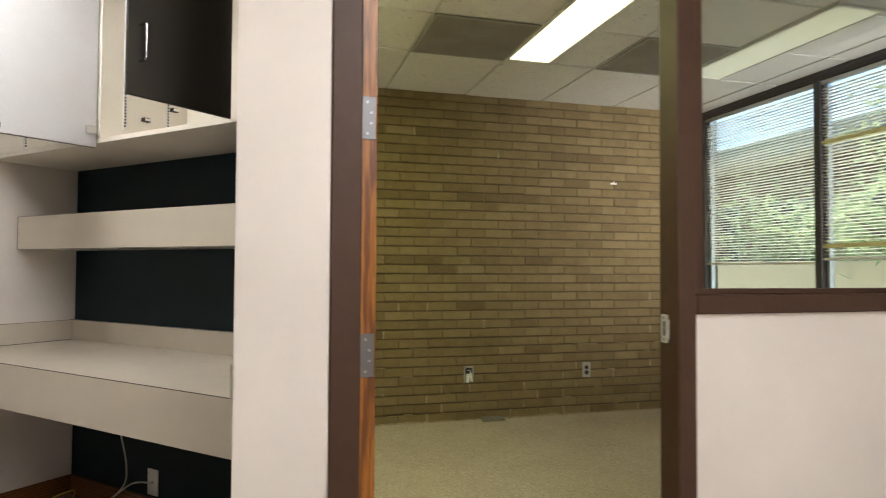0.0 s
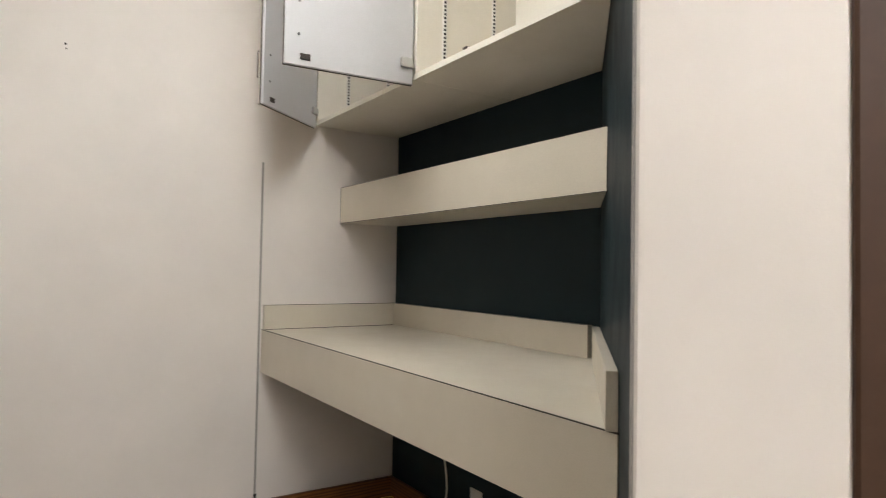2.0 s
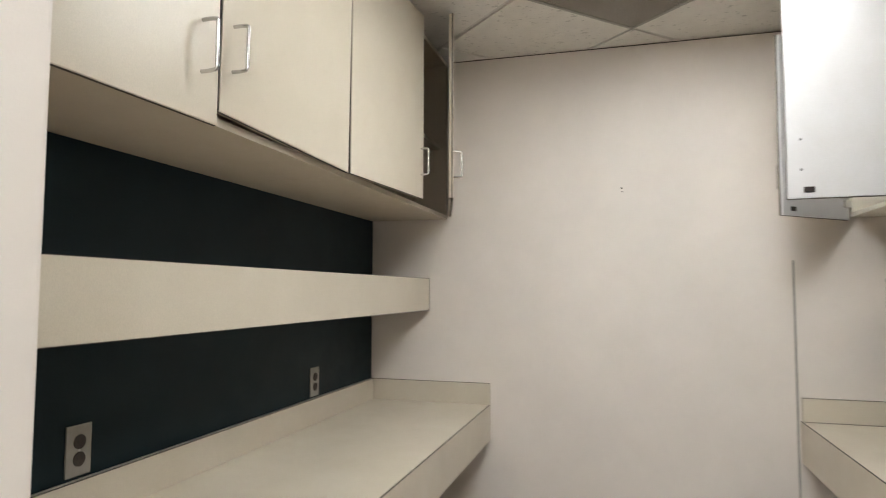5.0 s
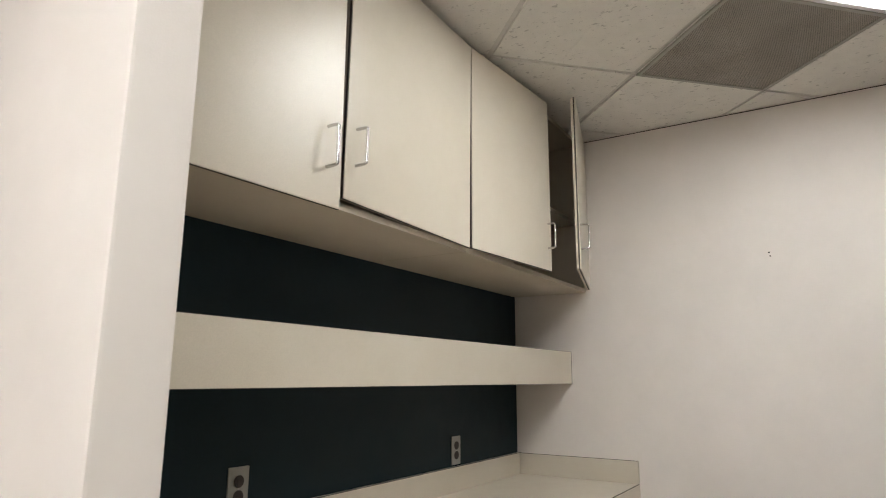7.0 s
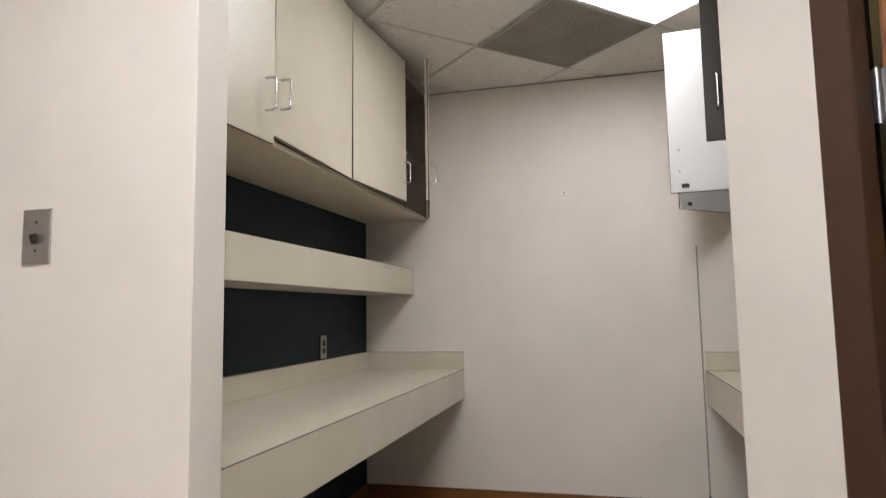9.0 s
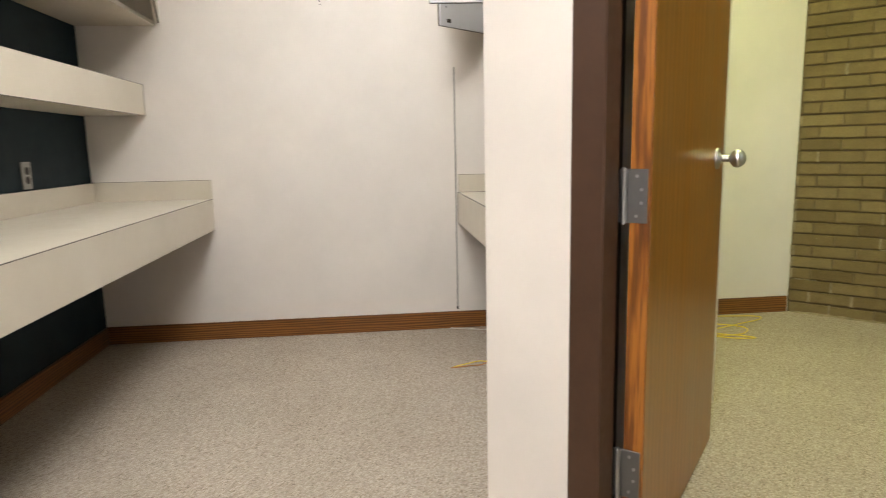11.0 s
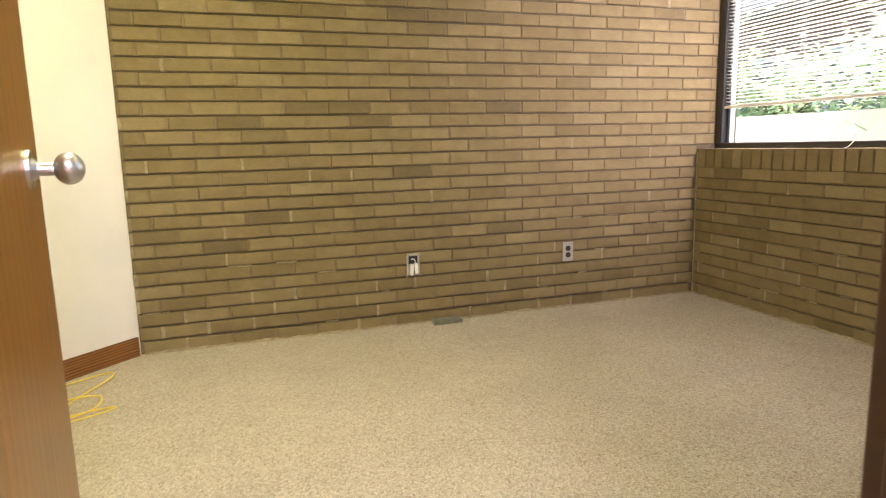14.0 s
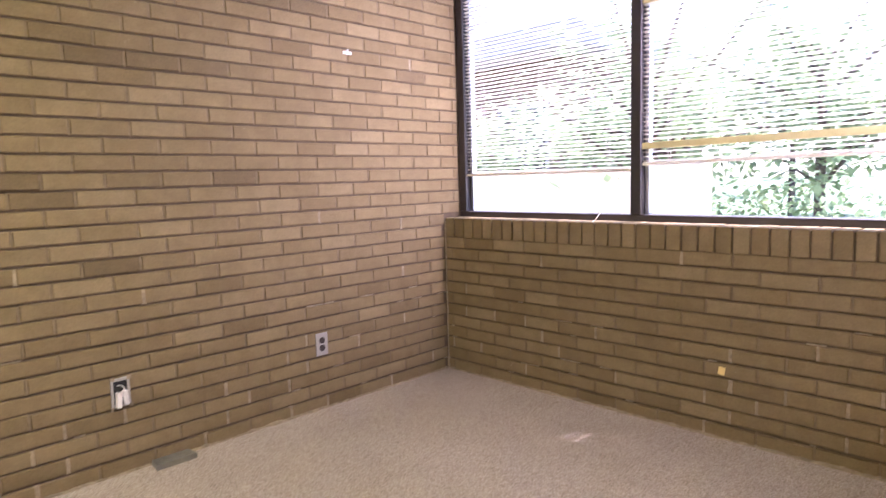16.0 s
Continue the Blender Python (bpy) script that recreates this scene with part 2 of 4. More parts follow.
M = dict(
    wall=painted("white_wall_paint", (0.80, 0.745, 0.70)),
    wall_office=painted("office_wall_paint", (0.84, 0.82, 0.76)),
    teal=painted("dark_teal_paint", (0.0075, 0.020, 0.027), 0.48, 0.08, 0.2, 0.16),
    cream=laminate("cream_laminate", (0.66, 0.60, 0.50)),
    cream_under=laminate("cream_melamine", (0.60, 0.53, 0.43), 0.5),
    # lighter copy of cream_melamine; brightness of the lit right cabinets put in its colour
    cream_light=laminate("lit_melamine", (0.78, 0.735, 0.65), 0.5),
    white_lam=laminate("white_laminate", (0.63, 0.63, 0.655), 0.35),
    bronze_lam=laminate("dark_bronze_laminate", (0.075, 0.066, 0.055), 0.4),
    seam=plain("dark_laminate_edge", (0.06, 0.045, 0.035), 0.6),
    brown=plain("brown_enamel", (0.058, 0.024, 0.0105), 0.55),
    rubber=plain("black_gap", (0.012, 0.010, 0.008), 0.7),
    door=wooden("golden_oak_veneer", (0.315, 0.125, 0.014), (0.37, 0.152, 0.019), 2, 0.28, 3.0),
    door_edge=wooden("oak_edge_banding", (0.17, 0.050, 0.007), (0.42, 0.15, 0.02), 2, 0.35, 16),
    oak_x=wooden("oak_baseboard", (0.15, 0.052, 0.011), (0.31, 0.125, 0.027), 0, 0.35, 9),
    brick=brick_material("tan_brick", [(0.189, 0.138, 0.065), (0.216, 0.159, 0.076), (0.235, 0.174, 0.084), (0.250, 0.186, 0.092), (0.270, 0.205, 0.104)]),
    brick_dark=brick_material("dark_tan_brick", [(0.156, 0.113, 0.055), (0.164, 0.119, 0.058), (0.172, 0.126, 0.061), (0.180, 0.132, 0.065), (0.192, 0.142, 0.070)]),
    brick_far=brick_material("tan_brick_upper", [(0.189, 0.138, 0.065), (0.216, 0.159, 0.076), (0.235, 0.174, 0.084), (0.250, 0.186, 0.092), (0.270, 0.205, 0.104)], True),
    mortar=plain("raked_mortar", (0.205, 0.152, 0.080), 0.95, 0.15),
    # darker copy of raked_mortar: shade of the recessed joints put into the colour
    mortar_bed=plain("shaded_raked_mortar", (0.135, 0.098, 0.054), 0.95, 0.15),
    mortar_pale=plain("pale_mortar_smear", (0.36, 0.29, 0.18), 0.95, 0.25),
    carpet=carpet(),
    tile=ceiling_tile(),
    tbar=plain("ceiling_grid_enamel", (0.66, 0.64, 0.60), 0.5),
    vent=perforated("perforated_vent"),
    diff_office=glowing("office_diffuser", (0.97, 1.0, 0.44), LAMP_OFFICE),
    # emission kept low so that the low window wall stays dark
    diff_worn=glowing("office_weak_diffuser", (0.97, 1.0, 0.60), LAMP_OFFICE * 0.12),
    diff_dim=glowing("office_dim_diffuser", (0.97, 1.0, 0.58), LAMP_OFFICE * 0.013),
    diff_alcove=glowing("alcove_diffuser", (1.0, 0.98, 0.95), LAMP_ALCOVE),
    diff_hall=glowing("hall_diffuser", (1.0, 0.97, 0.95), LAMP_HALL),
    fixture=plain("fixture_enamel", (0.75, 0.74, 0.72), 0.4),
    chrome=metal("chrome", (0.58, 0.57, 0.56), 0.16),
    steel=metal("brushed_steel", (0.55, 0.54, 0.53), 0.34),
    hinge_pin=metal("worn_steel_pin", (0.36, 0.36, 0.37), 0.38),
    zinc=metal("zinc_hinge", (0.19, 0.19, 0.195), 0.45),
    plate=plain("grey_device_plate", (0.36, 0.345, 0.31), 0.35),
    box_grey=plain("weathered_grey_steel", (0.19, 0.18, 0.14), 0.5, 0.15),
    white_plastic=plain("white_plastic", (0.78, 0.76, 0.72), 0.35),
    brown_plastic=plain("brown_plastic", (0.022, 0.012, 0.009), 0.45),
    strike=plain("dull_nickel", (0.55, 0.55, 0.50), 0.35),
    slot=plain("black_slot", (0.01, 0.01, 0.01), 0.6),
    wire_yellow=plain("yellow_cable", (0.80, 0.60, 0.08), 0.45),
    wire_orange=plain("orange_cable", (0.45, 0.20, 0.05), 0.5),
    wire_white=plain("white_cable", (0.72, 0.68, 0.60), 0.5),
    anod=plain("dark_bronze_frame", (0.030, 0.025, 0.024), 0.4),
    alu=metal("aluminium_track", (0.55, 0.56, 0.58), 0.35),
    slat=plain("cream_blind_slat", (0.82, 0.77, 0.66), 0.4),
    slat_stack=plain("yellowed_blind_slat", (0.70, 0.62, 0.30), 0.45),
    cord=plain("blind_cord", (0.80, 0.78, 0.72), 0.7),
    glass=pane_glass("window_glass", (0.93, 0.96, 0.95)),
    sticker=plain("yellow_paper", (0.80, 0.62, 0.22), 0.7),
    concrete=plain("sunlit_concrete", (0.56, 0.45, 0.29), 0.9, 0.12),
    paving=plain("bounce_paving", (0.80, 0.77, 0.70), 0.9, 0.06),
    asphalt=plain("asphalt", (0.06, 0.06, 0.062), 0.9, 0.15),
    grass=plain("grass", (0.07, 0.12, 0.03), 0.9, 0.2),
    bark=plain("bark", (0.11, 0.08, 0.06), 0.9, 0.2),
    leaf=leaf_material(),
    facade=plain("brown_facade_brick", (0.20, 0.12, 0.085), 0.9, 0.15),
    roof=plain("grey_fascia", (0.33, 0.33, 0.33), 0.7),
    dark_glass=plain("dark_window", (0.02, 0.025, 0.03), 0.1),
    mark=plain("white_scuff", (0.80, 0.76, 0.72), 0.5),
)


# ---- builders ----
def box(bm, lo, hi, bev=0.0, m=None, seg=1):
    """Adds a box to bm, its edges rounded by bev, placed by m."""
    g = bmesh.new()
    bmesh.ops.create_cube(g, size=1.0)
    for v in g.verts:
        v.co = Vector(((lo[i] + hi[i]) / 2 + v.co[i] * (hi[i] - lo[i]) for i in range(3)))
    if bev:
        bmesh.ops.bevel(g, geom=g.edges[:], offset=bev, segments=seg, affect="EDGES", profile=0.7)
    join(bm, g, m)
    return bm


def join(bm, g, m=None):
    if m is not None:
        g.transform(m)
    seen = {v: bm.verts.new(v.co) for v in g.verts}
    for f in g.faces:
        nf = bm.faces.new([seen[v] for v in f.verts])
        nf.smooth, nf.material_index = f.smooth, f.material_index
    g.free()


def prism(bm, pts, z0, z1, bev=0.0):
    """Adds an upright prism on a plan outline (counter-clockwise)."""
    g = bmesh.new()
    a = [g.verts.new((x, y, z0)) for x, y in pts]
    b = [g.verts.new((x, y, z1)) for x, y in pts]
    g.faces.new(a[::-1])
    g.faces.new(b)
    for i in range(len(pts)):
        j = (i + 1) % len(pts)
        g.faces.new((a[i], a[j], b[j], b[i]))
    if bev:
        bmesh.ops.bevel(g, geom=g.edges[:], offset=bev, segments=2, affect="EDGES", profile=0.6)
    join(bm, g)
    return bm


def rod(bm, a, b, r, seg=12, r2=None):
    """Adds a round bar from a to b."""
    a, b = Vector(a), Vector(b)
    g = bmesh.new()
    bmesh.ops.create_cone(g, cap_ends=True, segments=seg, radius1=r, radius2=r if r2 is None else r2, depth=(b - a).length)
    for f in g.faces:
        f.smooth = False
    q = (b - a).to_track_quat("Z", "Y").to_matrix().to_4x4()
    join(bm, g, Matrix.Translation((a + b) / 2) @ q)
    return bm


def tube(bm, pts, r, seg=8, closed=False):
    """Adds a bent round wire along smooth points."""
    fine = []
    n = len(pts)
    P = [Vector(p) for p in pts]
    for i in range(n - 1):
        p0, p1, p2, p3 = P[max(i - 1, 0)], P[i], P[i + 1], P[min(i + 2, n - 1)]
        for k in range(6):
            t = k / 6
            fine.append(0.5 * ((2 * p1) + (p2 - p0) * t + (2 * p0 - 5 * p1 + 4 * p2 - p3) * t * t + (3 * p1 - p0 - 3 * p2 + p3) * t ** 3))
    fine.append(P[-1])
    rings = []
    up = Vector((0.13, 0.21, 1)).normalized()
    for i, p in enumerate(fine):
        d = (fine[min(i + 1, len(fine) - 1)] - fine[max(i - 1, 0)]).normalized()
        s = d.cross(up)
        s = s.normalized() if s.length > 1e-4 else Vector((1, 0, 0))
        w = s.cross(d)
        rings.append([bm.verts.new(p + r * (math.cos(2 * math.pi * k / seg) * s + math.sin(2 * math.pi * k / seg) * w)) for k in range(seg)])
    for a, b in zip(rings, rings[1:]):
        for k in range(seg):
            f = bm.faces.new((a[k], a[(k + 1) % seg], b[(k + 1) % seg], b[k]))
            f.smooth = True
    bm.faces.new(rings[0][::-1])
    bm.faces.new(rings[-1])
    return bm


def ball(bm, c, r, sx=1, sy=1, sz=1):
    g = bmesh.new()
    bmesh.ops.create_uvsphere(g, u_segments=20, v_segments=12, radius=r)
    for f in g.faces:
        f.smooth = True
    join(bm, g, Matrix.Translation(c) @ Matrix.Diagonal((sx, sy, sz, 1)))
    return bm


def mesh_of(name, bm, material):
    bmesh.ops.recalc_face_normals(bm, faces=bm.faces)
    me = bpy.data.meshes.new(name)
    bm.to_mesh(me)
    bm.free()
    for k in (material if isinstance(material, (list, tuple)) else [material]):
        me.materials.append(M[k])
    return me


def structure(name, bm, material, label, m=None, category=""):
    ob = new(name, mesh_of(name, bm, material))
    if m is not None:
        ob.matrix_world = m
    return tagged(ob, label, category or name.split("_")[0], kind="structure")


def thing(name, m, label, category, group="", kind=""):
    ob = new(name)
    ob.empty_display_size = 0.1
    ob.matrix_world = m
    return tagged(ob, label, category, group, kind)


def part(name, bm, material, parent, label="", m=None):
    ob = new(name, bm if isinstance(bm, bpy.types.Mesh) else mesh_of(name, bm, material))
    ob.parent = parent
    if m is not None:
        ob.matrix_local = m
    return tagged(ob, label) if label else ob


def slab(name, lo, hi, material, label, m=None, bev=0.0, category=""):
    return structure(name, box(bmesh.new(), lo, hi, bev), material, label, m, category)


def diag(y):
    """x on the slanted end wall of the alcove (u = -0.098) at y."""
    return -0.139 - y


# ---- the large structure ----
CEIL, CEIL_O = 2.423, 2.425
BV, BU, WU = 4.5555, 3.294, 3.462  # brick wall, low window wall, window plane



def clip(poly, sides):
    """Cuts a convex outline by half planes a*u + b*v <= c."""
    for a, b, c in sides:
        out = []
        for i, p in enumerate(poly):
            q = poly[(i + 1) % len(poly)]
            dp, dq = a * p[0] + b * p[1] - c, a * q[0] + b * q[1] - c
            if dp <= 0:
                out.append(p)
            if dp * dq < 0:
                s = dp / (dp - dq)
                out.append((p[0] + s * (q[0] - p[0]), p[1] + s * (q[1] - p[1])))
        poly = out
        if len(poly) < 3:
            return []
    return poly


FOOTPRINT = clip([(-3.4, -3.2), (2.9, -3.2), (2.9, 7.0), (-3.4, 7.0)], [(C45, C45, WU + 0.10), (-C45, C45, BV + 0.16)])
floor = structure("floor", prism(bmesh.new(), FOOTPRINT, -0.12, 0.0), "carpet", "speckled taupe loop-pile carpet over the whole floor", category="floor")
slab("wall_back", (-3.37, -0.78, 0), (-3.222, 3.29, 2.62), "wall", "cream white painted wall at the back of the alcove")
slab("wall_left", (-3.222, -0.78, 0), (-0.762, -0.651, 2.62), "teal", "dark teal painted wall behind the long counter")
structure("wall_hall", box(bmesh.new(), (-0.762, -3.0, 0), (-0.655, -0.008, 2.62), 0.006, seg=2), "wall", "pinkish white painted wall end beside the alcove", category="wall")
bm = bmesh.new()
prism(bm, [(-3.222, 1.866), (diag(1.866) + 0.004, 1.866), (diag(1.98) + 0.004, 1.98), (-3.222, 1.98)], 0, 2.62)
structure("wall_partition", bm, "wall_office", "white painted partition between alcove and office")
slab("wall_partition_paint", (-3.222, 1.862, 0.0), (diag(1.862), 1.866, 2.62), "teal", "dark teal painted face of the partition", category="wall")
bm = box(bmesh.new(), (-0.098, 1.600, 0), (0.127, 1.70, 2.62), 0.006, seg=2)
box(bm, (-0.094, 1.70, 0), (0.07, 2.90, 2.62))
structure("wall_post", bm, "wall", "cream white wall end between the alcove and the office door", OFFICE, "wall")
slab("wall_post_paint", (-0.098, 1.635, 0.0), (-0.094, 2.74, 2.62), "teal", "dark teal painted slanted end wall of the alcove", OFFICE, category="wall")
slab("wall_front_low", (1.153, 1.590, 0), (2.72, 1.70, 1.004), "wall", "white painted low wall under the interior window", OFFICE)
slab("wall_front_right", (2.78, 1.585, 0), (5.4, 1.70, 2.62), "wall", "white painted hall wall beside the interior window", OFFICE)
slab("wall_front_head", (0.127, 1.600, 2.20), (2.78, 1.70, 2.62), "wall", "white painted wall over door and interior window", OFFICE)
slab("wall_hall_south", (-0.762, -3.12, 0), (2.75, -3.0, 2.62), "wall", "white painted hall wall")
slab("wall_hall_east", (2.62, -3.0, 0), (2.75, 5.2, 2.62), "wall", "white painted hall wall")
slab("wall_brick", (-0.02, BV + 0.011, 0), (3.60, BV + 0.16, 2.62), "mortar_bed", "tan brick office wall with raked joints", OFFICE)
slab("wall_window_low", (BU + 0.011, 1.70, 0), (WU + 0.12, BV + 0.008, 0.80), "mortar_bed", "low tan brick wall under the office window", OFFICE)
slab("wall_window_head", (WU - 0.03, 1.70, 2.405), (WU + 0.12, BV + 0.008, 2.62), "anod", "dark bronze panel over the office window", OFFICE)
slab("wall_office_north", (WU - 0.03, 1.59, 0.80), (WU + 0.12, 1.70, 2.62), "wall_office", "white painted end of the window wall", OFFICE)


def tiled_ceiling(name, z, us, vs, regions, label):
    """A suspended ceiling: grid flanges at z, tiles a little higher, cut to the rooms' outlines."""
    bm = bmesh.new()
    for u0, u1 in zip(us, us[1:]):
        for v0, v1 in zip(vs, vs[1:]):
            for sides in regions:
                outer = clip([(u0, v0), (u1, v0), (u1, v1), (u0, v1)], sides)
                inner = clip([(u0 + 0.011, v0 + 0.011), (u1 - 0.011, v0 + 0.011), (u1 - 0.011, v1 - 0.011), (u0 + 0.011, v1 - 0.011)], sides)
                if not outer or not inner:
                    continue
                f = bm.faces.new([bm.verts.new((x, y, z + 0.010)) for x, y in outer])
                f.material_index = 1
                lift = random.uniform(0.0, 0.003)
                low = [bm.verts.new((x, y, z + 0.0015 + lift)) for x, y in inner]
                top = [bm.verts.new((x, y, z + 0.030)) for x, y in inner]
                bm.faces.new(low[::-1])
                for i in range(len(low)):
                    j = (i + 1) % len(low)
                    bm.faces.new((low[i], low[j], top[j], top[i]))
    return structure(name, bm, ["tile", "tbar"], label, OFFICE, "ceiling")


S = C45
hall = [(0, 1, 1.645)]
alcove = [(0, -1, -1.645), (1, 0, -0.05), (S, S, 1.92), (-S, S, 3.27)]
off_a = [(0, -1, -1.645), (-1, 0, 0.05), (0, 1, BV + 0.05), (1, 0, 3.6)]
off_b = [(0, -1, -1.645), (1, 0, -0.05), (-S, -S, -1.92), (-S, S, 3.27), (0, 1, BV + 0.05)]
tiled_ceiling("ceiling_hall", CEIL, [-1.71 + 0.600 * k for k in range(-4, 13)], [1.972 + 0.606 * k for k in range(-9, 4)], [hall, alcove],
              "white fissured acoustic ceiling tiles in a thin grid")
tiled_ceiling("ceiling_office", CEIL_O, [-1.70, -1.08, -0.46, 0.16, 0.772, 1.370, 1.990, 2.612, 3.253, 3.6], [1.36, 1.95, 2.54, 3.13, 3.705, 4.7], [off_a, off_b],
              "white acoustic ceiling tiles over the office")
structure("ceiling_slab", prism(bmesh.new(), FOOTPRINT, 2.62, 2.72), "concrete", "plain slab above the ceilings", category="ceiling")


def baseboard(name, length, m, label):
    bm = box(bmesh.new(), (0, 0, 0), (length, 0.014, 0.095), 0.004, seg=2)
    return structure(name, bm, "oak_x", label, m, "baseboard")


bb = "stained oak baseboard along the foot of the wall"
baseboard("baseboard_back", 2.51, pose(-3.222, 1.862, 0, 0, 0, -90), bb)
baseboard("baseboard_left", 2.44, pose(-3.208, -0.651, 0, 0, 0, 0), bb)
baseboard("baseboard_slanted", 1.05, OFFICE @ pose(-0.098, 1.640, 0, 0, 0, 90), bb)
baseboard("baseboard_partition", 1.22, pose(-2.00, 1.862, 0, 0, 0, 180), bb)
baseboard("baseboard_post", 0.238, OFFICE @ pose(0.124, 1.600, 0, 0, 0, 180), bb)
baseboard("baseboard_office", 1.24, pose(-3.222, 3.222, 0, 0, 0, -90), bb)


# ---- door frame, interior window, door ----
def door_frame():
    t = thing("door_1_frame", OFFICE, "dark brown enamelled steel frame of door and interior window", "door frame", kind="structure")
    b = 0.004
    part("jamb", box(box(bmesh.new(), (0.125, 1.590, 0), (0.168, 1.735, 2.20), b), (0.160, 1.590, 0), (0.200, 1.665, 2.20), b), "brown", t)
    # black strip drawn in place of the shade in the hinge-side gap
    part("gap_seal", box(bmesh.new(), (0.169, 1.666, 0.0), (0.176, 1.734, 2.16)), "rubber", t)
    part("jamb", box(box(bmesh.new(), (1.093, 1.581, 0), (1.153, 1.664, 2.20), b), (1.110, 1.664, 0), (1.150, 1.698, 2.20), b), "brown", t)
    part("head", box(bmesh.new(), (0.200, 1.582, 2.14), (1.093, 1.712, 2.20), b), "brown", t)
    part("window_sill", box(bmesh.new(), (1.153, 1.578, 1.004), (2.73, 1.700, 1.060), b), "brown", t)
    part("glazing_stop", box(bmesh.new(), (1.153, 1.592, 1.060), (2.73, 1.620, 1.076), 0.002), "brown", t)
    part("glazing_stop", box(bmesh.new(), (1.153, 1.592, 1.076), (1.184, 1.620, 2.14), 0.002), "brown", t)
    part("head", box(bmesh.new(), (1.153, 1.582, 2.14), (2.73, 1.712, 2.20), b), "brown", t)
    part("mullion", box(bmesh.new(), (2.73, 1.582, 0), (2.78, 1.712, 2.20), b), "brown", t)
    pane = part("pane", box(bmesh.new(), (1.160, 1.628, 1.061), (2.728, 1.634, 2.139)), "glass", t, "clear glass pane")
    pane.visible_shadow = False
    sp = bmesh.new()
    for lo, hi in (((1.632, 0.918), (1.662, 0.938)), ((1.632, 0.980), (1.662, 1.000)), ((1.632, 0.938), (1.643, 0.980)), ((1.655, 0.938), (1.662, 0.980))):
        box(sp, (1.0905, lo[0], lo[1]), (1.0935, hi[0], hi[1]), 0.0008)
    sp = part("strike_plate", sp, "strike", t, "pale metal strike plate")
    part("strike_lip", box(bmesh.new(), (1.086, 1.621, 0.932), (1.0903, 1.634, 0.986), 0.001), "strike", sp)
    part("latch_hole", box(bmesh.new(), (1.0922, 1.643, 0.938), (1.0932, 1.655, 0.980)), "slot", sp)
    for dz in (0.928, 0.990):
        part("screw", rod(bmesh.new(), (1.0900, 1.650, dz), (1.0915, 1.650, dz), 0.0038, 10), "zinc", sp)
    return t


def door_leaf():
    """Oak flush door; local x runs from the hinge to the free edge, y away from the opening."""
    a = math.degrees(math.atan2(0.835, -0.093))
    t = thing("door_1", OFFICE @ pose(0.255, 1.700, 0, 0, 0, a), "golden oak veneer door standing open into the office", "door", kind="structure")
    part("leaf", box(bmesh.new(), (0.002, 0.0, 0.010), (0.850, 0.045, 2.13), 0.002), "door", t)
    part("edge_band", box(bmesh.new(), (-0.002, 0.001, 0.010), (0.002, 0.044, 2.13), 0.001), "door_edge", t, "reddish oak edge of the door")
    for z in (0.274, 0.901, 1.528, 2.03):
        h = part("hinge", box(bmesh.new(), (-0.005, 0.006, z - 0.057), (-0.002, 0.050, z + 0.057), 0.001), "zinc", t, "grey steel butt hinge")
        kn = bmesh.new()
        for k in range(5):
            rod(kn, (-0.008, 0.055, z - 0.056 + k * 0.0225), (-0.008, 0.055, z - 0.0338 + k * 0.0225), 0.0075)
        rod(kn, (-0.008, 0.055, z - 0.060), (-0.008, 0.055, z + 0.060), 0.005)
        part("knuckle", kn, "hinge_pin", h)
        part("frame_leaf", box(bmesh.new(), (-0.006, 0.058, z - 0.057), (-0.003, 0.072, z + 0.057), 0.001), "zinc", h)
        for sx, dz in ((0.016, 0.042), (0.016, -0.042), (0.026, 0.014), (0.026, -0.014)):
            part("screw", rod(bmesh.new(), (-0.0065, 0.045 - sx, z + dz), (-0.004, 0.045 - sx, z + dz), 0.0036), "hinge_pin", h)
    kb = bmesh.new()
    x, z = 0.735, 0.960
    rod(kb, (x, 0.0, z), (x, -0.006, z), 0.032, 24)
    rod(kb, (x, -0.006, z), (x, -0.014, z), 0.020, 20, 0.014)
    rod(kb, (x, -0.012, z), (x, -0.040, z), 0.011, 16)
    ball(kb, (x, -0.058, z), 0.027, 1, 0.88, 1)
    rod(kb, (x, 0.045, z), (x, 0.051, z), 0.032, 24)
    rod(kb, (x, 0.051, z), (x, 0.085, z), 0.011, 16)
    ball(kb, (x, 0.103, z), 0.027, 1, 0.88, 1)
    part("knob", kb, "steel", t, "round brushed steel door knob")
    return t


door_frame()
door_leaf()


# ---- alcove: counters, shelves, cabinets ----
def counter(name, outline, lines, label):
    """A wall-hung desk top: outline of the top, and splash runs ((x0, y0), (x1, y1), nx, ny)."""
    t = thing(name, pose(0, 0, 0), label, "counter")
    part("worktop", prism(bmesh.new(), outline, 0.727, 0.765, 0.0015), "cream", t)
    return t


def run(a, b, n, d, z0, z1, bev=0.0015):
    """An upright board from a to b, as thick as d towards n."""
    a, b, n = Vector(a), Vector(b), Vector(n).normalized() * d
    pts = [a, b, b + n, a + n]
    area = sum(p.x * q.y - q.x * p.y for p, q in zip(pts, pts[1:] + pts[:1]))
    if area < 0:
        pts = pts[::-1]
    return prism(bmesh.new(), [(p.x, p.y) for p in pts], z0, z1, bev)


